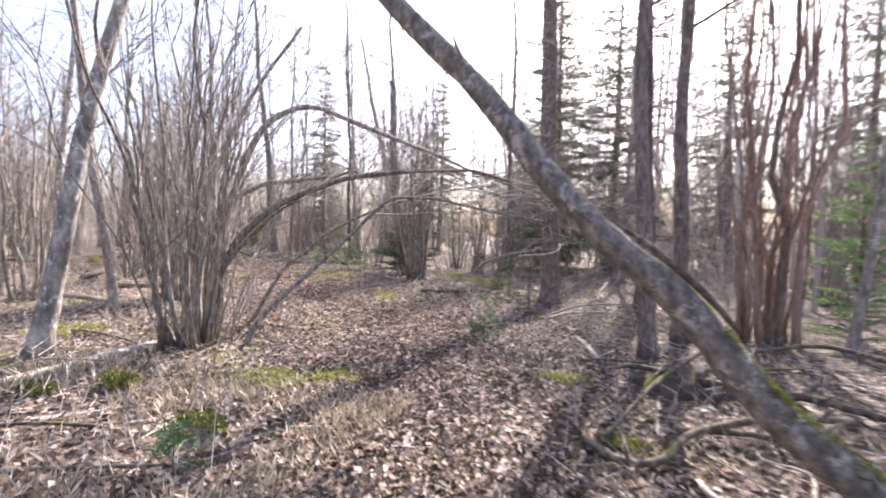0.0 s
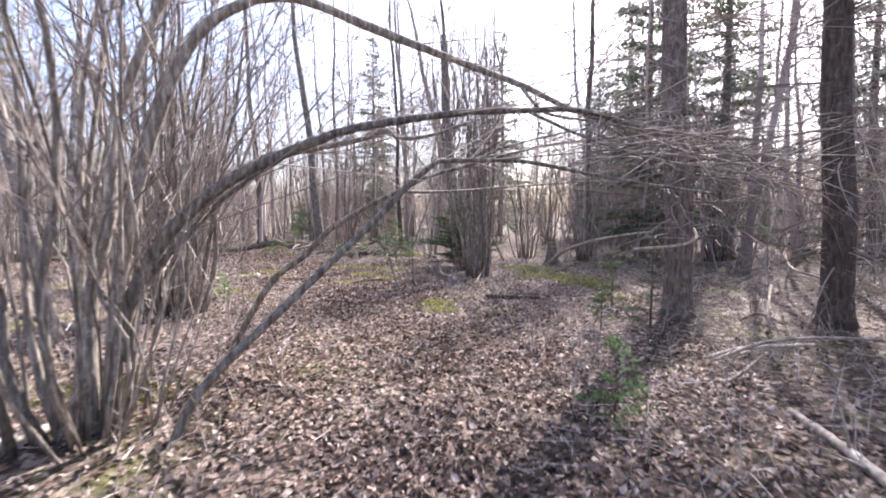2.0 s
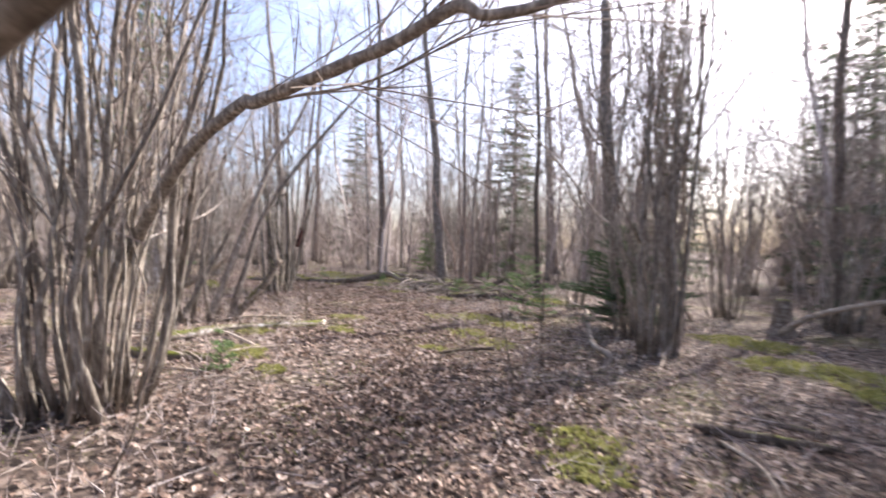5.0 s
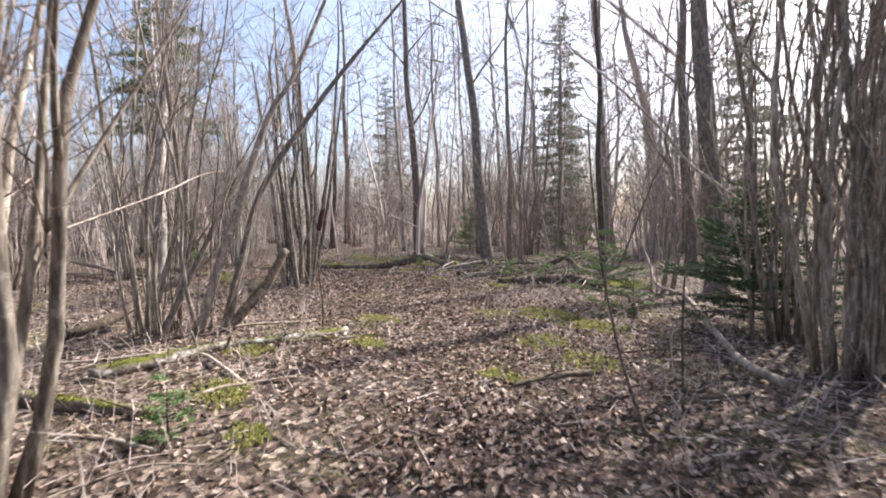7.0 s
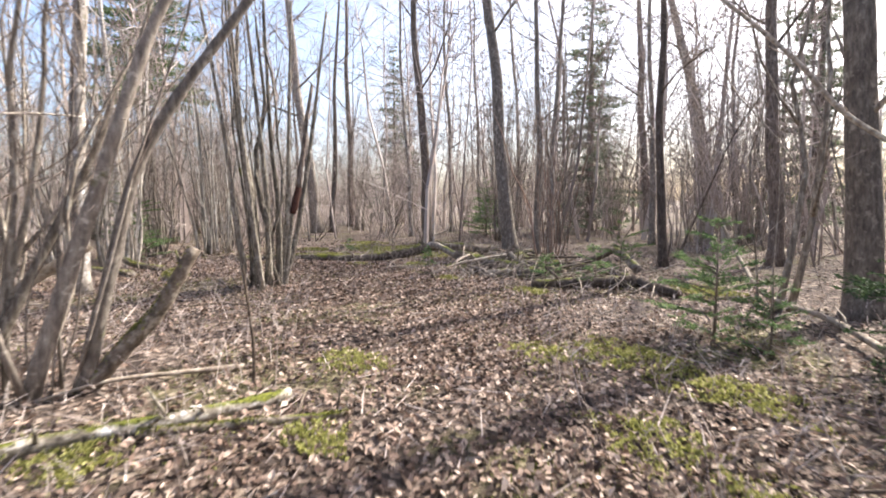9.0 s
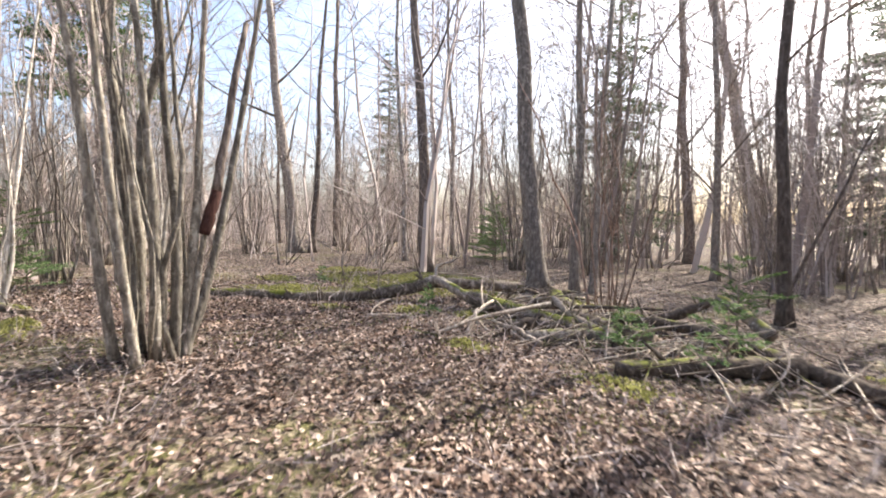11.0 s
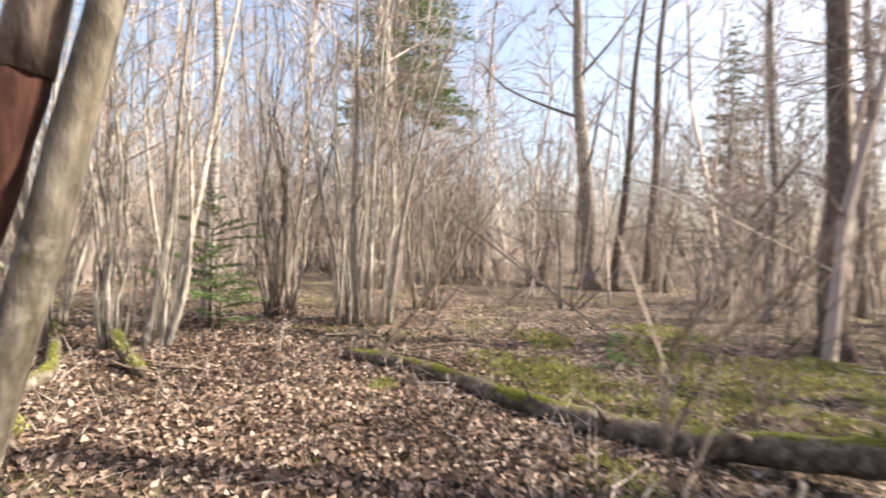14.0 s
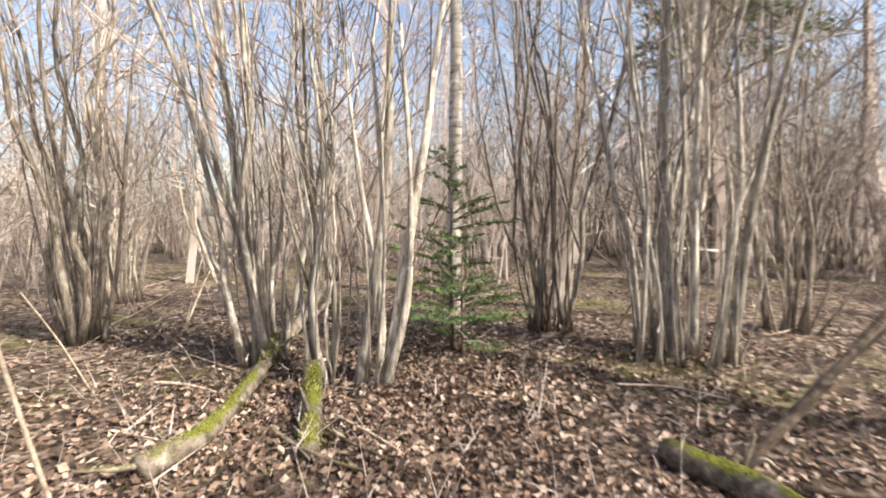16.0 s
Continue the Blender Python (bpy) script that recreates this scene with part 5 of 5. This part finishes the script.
log("fallen_branch", [(-18.81, 14.07, 0.20), (-18.86, 14.35, 0.22), (-19.07, 14.76, 0.24), (-19.18, 15.01, 0.20), (-19.15, 15.27, 0.12)], 0.014, 0.008, DEAD_DARK, "long thin dark branch reaching over the moss", "branch", stubs=4)
log("fallen_branch", [(-18.73, 14.04, 0.18), (-18.53, 14.29, 0.20), (-18.29, 14.48, 0.22), (-18.05, 14.65, 0.20)], 0.012, 0.007, DEAD_DARK, "thin dark branch lying along the mossy log", "branch", stubs=4)
log("fallen_branch", [(0.56, 8.68, 0.10), (0.81, 8.93, 0.16), (1.14, 9.16, 0.18), (1.50, 9.50, 0.16)], 0.022, 0.018, DEAD_PALE, "pale broken stick among the leaves", "branch", stubs=3)
log("fallen_branch", [(0.71, 8.13, 0.03), (0.89, 8.53, 0.08), (1.06, 8.85, 0.18)], 0.02, 0.012, DEAD_PALE, "pale short stick propped on another branch", "branch", stubs=3)
log("fallen_branch", [(1.22, 11.52, 0.50), (1.14, 10.42, 0.32), (1.16, 10.17, 0.20), (1.35, 10.01, 0.03)], 0.018, 0.01, DEAD_PALE, "pale forked dead stick by the spruce", "branch", stubs=4)
log("fallen_branch", [(2.73, 27.86, 0.80), (1.65, 14.93, 0.60), (2.00, 13.25, 0.45), (2.11, 12.82, 0.40)], 0.016, 0.02, DEAD_PALE, "pale bowed stick by the spruce", "branch", stubs=2)
log("fallen_branch", [(-18.16, 11.39, 0.16), (-18.17, 11.56, 0.10), (-18.21, 11.87, 0.04), (-18.23, 12.10, 0.03)], 0.013, 0.008, DEAD_DARK, "brown stick across the mossy log end", "branch", stubs=2)
log("fallen_branch", [(-7.98, 9.22, 0.03), (-7.98, 9.39, 0.05), (-7.95, 9.57, 0.05), (-7.88, 10.03, 0.04)], 0.02, 0.012, DEAD_PALE, "pale crooked stick below the birch log", "branch", stubs=3)


def stone(x, y, w, label):
    """A low rounded stone, half sunk in the litter."""
    top = thing("stone", x, y, floor_z(x, y), label, "stone", "stones")
    soup = Soup()
    for i in range(6):
        f = i / 5
        for j in range(12):
            a = j * math.pi / 6
            q = w * math.cos(f * 1.5) * (1 + 0.25 * noise.noise((math.cos(a) * 2 + x, math.sin(a) * 2, f * 2)))
            soup.v.append((math.cos(a) * q, math.sin(a) * q * 0.7, w * 0.5 * math.sin(f * 1.5) - 0.03))
            if i:
                soup.f.append(((i - 1) * 12 + j, (i - 1) * 12 + (j + 1) % 12, i * 12 + (j + 1) % 12, i * 12 + j))
    soup.f.append(tuple(range(60, 72)))
    part("stone_body", soup, BARK_SILVER, top)


stone(-18.1, 12.87, 0.13, "pale grey stone half sunk in brown leaves")

# scattered fallen branches
for k in range(46):
    for _ in range(40):
        i = rnd.randrange(len(TRACK) - 1)
        f = rnd.random()
        bx = TRACK[i][0] + f * (TRACK[i + 1][0] - TRACK[i][0]) + rnd.gauss(0, 4.5)
        by = TRACK[i][1] + f * (TRACK[i + 1][1] - TRACK[i][1]) + rnd.gauss(0, 4.5)
        if 1.5 < path_gap(bx, by) < 9:
            break
    ang, ln, r = rnd.uniform(0, 6.28), rnd.uniform(0.5, 1.9), rnd.uniform(0.009, 0.028)
    ux, uy = math.cos(ang) * ln / 2, math.sin(ang) * ln / 2
    log("fallen_branch", [(bx - ux, by - uy), (bx - ux * 0.3 + rnd.gauss(0, 0.06), by - uy * 0.3 + rnd.gauss(0, 0.06), floor_z(bx, by) + rnd.uniform(0.02, 0.12)), (bx + ux * 0.4 + rnd.gauss(0, 0.06), by + uy * 0.4, floor_z(bx, by) + rnd.uniform(0.02, 0.12)), (bx + ux, by + uy)], r, r * 0.5, rnd.choice((DEAD_PALE, DEAD_PALE, DEAD_DARK)), "thin dead branch lying on the leaves", "branch", sides=6, stubs=rnd.randrange(1, 4), group="scattered branches")
for px, py, lean_x, lean_y, ln, r in ((-20.9, 8.3, 0.9, -0.5, 2.0, 0.012), (-20.2, 7.4, -0.7, -0.4, 1.6, 0.012), (-18.2, 9.2, 0.5, 0.2, 1.2, 0.01), (-22.4, 13.1, -0.2, 0.9, 1.8, 0.014), (-21.0, 14.4, 0.3, 0.8, 1.5, 0.014), (-22.6, 12.6, 0.6, 0.9, 2.2, 0.016)):
    log("leaning_stick", [(px, py, -0.02), (px + lean_x * 0.5, py + lean_y * 0.5, ln * 0.4), (px + lean_x, py + lean_y, ln * 0.75)], r, r * 0.6, DEAD_PALE, "pale thin stick leaning among hazel stems", "branch", sides=6, stubs=2, group="leaning sticks")
log("leaning_stick", [(-19.27, 13.84, 0.01), (-19.48, 14.2, 0.47), (-19.73, 14.59, 0.99), (-20.04, 15.09, 1.67), (-20.3, 15.5, 2.25)], 0.036, 0.01, DEAD_DARK, "dark dead branch rising from the log end", "branch", sides=7, stubs=4, group="leaning sticks")
log("leaning_stick", [(-19.27, 13.84, -0.01), (-19.27, 13.88, 0.14), (-19.27, 13.9, 0.23)], 0.018, 0.008, DEAD_PALE, "short pale broken fork at the log end", "branch", sides=6, stubs=2, group="leaning sticks")
log("leaning_stick", [(-19.27, 13.84, -0.01), (-19.26, 13.94, 0.1), (-19.25, 14.01, 0.07)], 0.018, 0.008, DEAD_PALE, "short pale broken fork at the log end", "branch", sides=6, stubs=1, group="leaning sticks")
young_spruce(-0.45, 2.5, 0.3, 0.34, "tiny green seedling in dry grass", mat=NEEDLES_PALE, sparse=0.5, density=60)

log("fallen_branch", [(-19.25, 7.13), (-20.32, 6.18), (-22.56, 3.91)], 0.014, 0.0084, DEAD_PALE, "pale dead stick lying among the hazel", "branch", lift=4.0, sides=6, stubs=2, group="scattered branches")
log("fallen_branch", [(-20.11, 7.56, -0.0), (-20.28, 7.67, 0.49), (-20.5, 7.8, 0.99)], 0.016, 0.0096, DEAD_PALE, "pale dead stick lying among the hazel", "branch", lift=4.0, sides=6, stubs=2, group="scattered branches")
log("fallen_branch", [(-19.19, 8.62), (-19.16, 9.29), (-19.11, 10.0)], 0.009, 0.0054, DEAD_PALE, "pale dead stick lying among the hazel", "branch", lift=4.0, sides=6, stubs=2, group="scattered branches")
log("fallen_branch", [(-17.84, 10.21), (-17.96, 10.74), (-18.05, 11.21)], 0.008, 0.0048, DEAD_PALE, "pale dead stick lying among the hazel", "branch", lift=4.0, sides=6, stubs=2, group="scattered branches")
log("fallen_branch", [(-23.48, 11.87), (-23.52, 12.35), (-23.41, 12.89)], 0.014, 0.0084, DEAD_PALE, "pale dead stick lying among the hazel", "branch", lift=4.0, sides=6, stubs=2, group="scattered branches")
log("fallen_branch", [(-25.36, 11.93), (-24.55, 12.44), (-23.97, 12.91)], 0.01, 0.006, DEAD_PALE, "pale dead stick lying among the hazel", "branch", lift=4.0, sides=6, stubs=2, group="scattered branches")
log("fallen_branch", [(-22.97, 13.93), (-22.83, 14.21), (-23.66, 14.64)], 0.012, 0.0072, DEAD_PALE, "pale dead stick lying among the hazel", "branch", lift=4.0, sides=6, stubs=2, group="scattered branches")
log("fallen_branch", [(-20.48, 4.14), (-21.64, 3.79), (-23.79, 2.25)], 0.01, 0.006, DEAD_PALE, "pale dead stick lying among the hazel", "branch", lift=4.0, sides=6, stubs=2, group="scattered branches")
log("fallen_branch", [(-20.45, 9.06), (-20.8, 9.12), (-22.22, 8.27)], 0.04, 0.024, DEAD_PALE, "pale dead stick lying among the hazel", "branch", lift=4.0, sides=6, stubs=2, group="scattered branches")
log("fallen_branch", [(-18.75, 11.36), (-18.64, 11.8), (-18.52, 12.13)], 0.01, 0.006, DEAD_PALE, "pale dead stick lying among the hazel", "branch", lift=4.0, sides=6, stubs=2, group="scattered branches")
log("fallen_branch", [(-20.29, 12.99), (-20.44, 13.39), (-20.41, 13.78)], 0.012, 0.0072, DEAD_PALE, "pale dead stick lying among the hazel", "branch", lift=4.0, sides=6, stubs=2, group="scattered branches")
log("leaning_stick", [(-23.47, 12.99, -0.0), (-23.43, 12.49, 0.87), (-23.38, 11.85, 1.85), (-23.31, 11.01, 2.93)], 0.014, 0.01, BARK_GREY, "thin bare stem leaning across the clump", "branch", sides=6, group="leaning sticks")

# ---- woods around ----
PLACED = [(ob.location.x, ob.location.y) for ob in scene.objects if ob.type == "EMPTY"]


def free_spot(x, y, near, gap):
    return path_gap(x, y) > near and all(abs(x - a) > gap or abs(y - b) > gap for a, b in PLACED)


clumps = [hazel_clump(-60 - 6 * k, -60, 0.35, 15, 5.2 + 0.5 * k, "clump of slim bare hazel stems in the wood", tilt=0.2 + 0.03 * k, thick=0.03, group="hazels in the wood", twigs=6) for k in range(4)]
spruces = [tall_spruce(13, 4.2, "tall dark spruce in the wood"), tall_spruce(9.5, 3.4, "dark spruce in the wood", bare=0.04)]
slim = [tree(-60 - 5 * k, -70, 0.2 + 0.05 * k, 14 + k, "slim bare tree in the wood", lean=(0.02 * k - 0.03, 0.02), mat=(BARK_GREY, BARK_DARK, BARK_SILVER)[k], limbs=20, low=0.16, group="trees in the wood", twig_n=150) for k in range(3)]


def spread(kinds, count, near, far, gap):
    made, tries = 0, 0
    while made < count and tries < 20000:
        tries += 1
        x, y = rnd.uniform(-52, 24), rnd.uniform(-14, 50)
        d = path_gap(x, y)
        if d > far or not free_spot(x, y, near, gap):
            continue
        PLACED.append((x, y))
        copy_thing(rnd.choice(kinds), Matrix.LocRotScale((x, y, floor_z(x, y)), Euler((0, 0, rnd.uniform(0, 6.28))), None) @ Matrix.Scale(rnd.uniform(0.85, 1.2), 4))
        made += 1


crooked = [hazel_clump(-60 - 6 * k, -80, 0.25, 3, 4.2 + k, "few crooked leaning saplings in the wood", tilt=0.62, thick=0.032, mat=(BARK_GREY, BARK_DARK)[k % 2], group="leaning saplings", twigs=8) for k in range(3)]
spread(crooked, 42, 6.0, 18, 0.9)
spread(clumps, 115, 4.6, 24, 1.2)
for k in range(6):
    x, y = rnd.uniform(-8.5, -4.0), rnd.uniform(25, 34)
    copy_thing(rnd.choice(clumps), Matrix.LocRotScale((x, y, floor_z(x, y)), Euler((0, 0, rnd.uniform(0, 6.28))), None))
spread(slim, 30, 10.0, 32, 1.4)
for sx, sy, k in ((0.2, 22.5, 0), (-1.9, 21.6, 0), (-12.5, 33, 0), (-20.3, 29.8, 0), (9, 22, 0), (-26, 38, 1), (-38, 30, 0), (5, 26, 0), (-5.6, 30.5, 1), (-4.6, 33, 0)):
    copy_thing(spruces[k], Matrix.LocRotScale((sx, sy, floor_z(sx, sy)), Euler((0, 0, rnd.uniform(0, 6.28))), None))
for ob in clumps + slim + spruces + crooked:
    x, y = ob.location.x, ob.location.y
    ob.location = (rnd.uniform(10, 16), rnd.uniform(-8, 6) + 1.5 * len(ob.name), 0)
    ob.location.z = floor_z(ob.location.x, ob.location.y)

tall_spruce(16, 8.5, "tall pine with a high green crown", mat=NEEDLES, bare=0.42, foot=0.16, x=-34.0, y=13.4)


def far_woods():
    """The thicket beyond: coppice shoots in clusters, poles with crowns, and twigs past counting."""
    rng = np.random.default_rng(21)
    soup = Soup()
    a, b, ra, rb, ta, tb, tr = [], [], [], [], [], [], []

    def spot():
        while True:
            r, t = 10 + 46 * rng.random() ** 1.15, rng.uniform(0, 2 * math.pi)
            x, y = -8 + r * math.cos(t) * 1.15, 11 + r * math.sin(t)
            if path_gap(x, y) < 7.0 + 7 * rng.random():
                continue
            if (y < 0.6 * x - 2 or y < -8) and rng.random() < 0.8:
                continue
            return x, y

    def twig(o, v, ln, r, forks):
        ta.append(o), tb.append(o + v * ln), tr.append(r)
        for _ in range(forks):
            e = o + v * ln * rng.uniform(0.25, 1.0)
            v2 = v + rng.normal(0, 0.55, 3)
            ta.append(e), tb.append(e + v2 * ln * rng.uniform(0.35, 0.65)), tr.append(r * 0.7)

    for _ in range(820):
        cx, cy = spot()
        for _ in range(rng.integers(4, 10)):
            x, y = cx + rng.normal(0, 0.35), cy + rng.normal(0, 0.35)
            h, w = rng.uniform(2.2, 7.2), rng.uniform(0.009, 0.026)
            p = np.array([x, y, floor_z(x, y) - 0.1])
            lean = rng.normal(0, 0.16, 2)
            for k in range(3):
                q = p + np.array([lean[0] * h / 3 * (1 + 0.6 * k), lean[1] * h / 3 * (1 + 0.6 * k), h / 3])
                q[:2] += rng.normal(0, 0.045 * h, 2)
                a.append(p), b.append(q), ra.append(w * (1 - 0.28 * k)), rb.append(w * (0.72 - 0.28 * k))
                for _ in range(4 if k else 2):
                    v = np.array([*rng.normal(0, 0.6, 2), rng.uniform(0.0, 1.0)])
                    twig(p + (q - p) * rng.random(), v, rng.uniform(0.4, 1.7), 0.0088, 2)
                p = q
    for _ in range(330):
        x, y = spot()
        h, w = rng.uniform(8, 17), rng.uniform(0.045, 0.13)
        p = np.array([x, y, floor_z(x, y) - 0.1])
        lean = rng.normal(0, 0.06, 2)
        for k in range(5):
            q = p + np.array([*(lean * h / 5), h / 5])
            q[:2] += rng.normal(0, 0.016 * h, 2)
            a.append(p), b.append(q), ra.append(w * (1 - 0.19 * k)), rb.append(w * (0.81 - 0.19 * k))
            for _ in range((1, 3, 5, 6, 7)[k]):
                o = p + (q - p) * rng.random()
                v = np.array([*rng.normal(0, 0.75, 2), rng.uniform(0.1, 1.0)])
                ln = rng.uniform(0.7, 2.2)
                twig(o, v, ln, w * 0.24, 3)
                for _ in range(3):
                    twig(o + v * ln * rng.uniform(0.3, 1.0), v + rng.normal(0, 0.5, 3), ln * 0.5, 0.011, 3)
            p = q
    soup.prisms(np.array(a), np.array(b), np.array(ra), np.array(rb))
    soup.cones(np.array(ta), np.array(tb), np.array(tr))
    # The thicket's bark colour carries the haze; no mist is built.
    tagged(part("far_woods", soup, HAZED_BARK, smooth=False), "distant bare thicket of grey-brown stems and twigs", "woods", kind="stuff")


far_woods()


def ground_twigs():
    rng = np.random.default_rng(8)
    a, b = [], []
    for _ in range(4200):
        i = rng.integers(0, len(TRACK) - 1)
        f = rng.uniform(-0.2, 1.3)
        x = TRACK[i][0] + f * (TRACK[i + 1][0] - TRACK[i][0]) + rng.normal(0, 3.0)
        y = TRACK[i][1] + f * (TRACK[i + 1][1] - TRACK[i][1]) + rng.normal(0, 3.0)
        t, ln = rng.uniform(0, 6.28), rng.uniform(0.08, 0.5)
        z = floor_z(x, y) + 0.02
        a.append((x, y, z)), b.append((x + math.cos(t) * ln, y + math.sin(t) * ln, z + rng.uniform(-0.01, 0.06)))
    for _ in range(5200):
        i = rng.integers(0, len(TRACK) - 1)
        f = rng.uniform(-0.2, 1.3)
        side = rng.normal(0, 4.5)
        x = TRACK[i][0] + f * (TRACK[i + 1][0] - TRACK[i][0]) + side
        y = TRACK[i][1] + f * (TRACK[i + 1][1] - TRACK[i][1]) + rng.normal(0, 4.5)
        if path_gap(x, y) < 1.1:
            continue
        h = rng.uniform(0.08, 0.55)
        p = np.array([x, y, floor_z(x, y) - 0.02])
        q = p + np.array([*rng.normal(0, 0.35, 2), 1.0]) * h
        a.append(p), b.append(q)
        for _ in range(2):
            o = p + (q - p) * rng.uniform(0.4, 0.95)
            a.append(o), b.append(o + np.array([*rng.normal(0, 0.6, 2), 0.6]) * h * 0.4)
    soup = Soup()
    soup.cones(np.array(a), np.array(b), rng.uniform(0.003, 0.007, len(a)))
    tagged(part("ground_twigs", soup, HAZED_BARK, smooth=False), "scattered small dead twigs and bare shoots on the leaves", "twigs", kind="stuff")


ground_twigs()


def low_plants(name, mat, count, seed, size, words, category, where):
    """Small upright blades in drifts on the litter."""
    rng = np.random.default_rng(seed)
    c, al, ac = [], [], []
    while len(c) < count:
        x, y = where(rng)
        if noise.noise((x * 0.7, y * 0.7, seed)) < rng.uniform(-0.1, 0.55):
            continue
        h = rng.uniform(0.4, 1.0) * size
        w = np.array([*rng.normal(0, 0.55, 2), 0.8])
        w /= np.linalg.norm(w)
        o = np.cross(w, rng.normal(0, 1, 3))
        c.append(np.array([x, y, floor_z(x, y)]) + w * h * 0.7), al.append(w * h), ac.append(o / np.linalg.norm(o) * h * 0.12)
    soup = Soup()
    c, al, ac = np.array(c), np.array(al), np.array(ac)
    soup.blades(c, al, ac, np.cross(al, ac) * 0.5)
    tagged(part(name, soup, mat, smooth=False), words, category, kind="stuff")


def along_track(rng):
    i, f = rng.integers(0, len(STREWN) - 1), rng.random()
    return [STREWN[i][k] + f * (STREWN[i + 1][k] - STREWN[i][k]) + rng.normal(0, 2.6) for k in (0, 1)]


low_plants("grass", GRASS, 26000, 3, 0.035, "fresh yellow-green grass and moss tips in the litter", "grass", along_track)
low_plants("dry_grass", STRAW, 5000, 6, 0.09, "pale dry grass blades beside the track", "grass", lambda rng: (rng.uniform(-3.6, 0.4), rng.uniform(1.2, 4.2)))
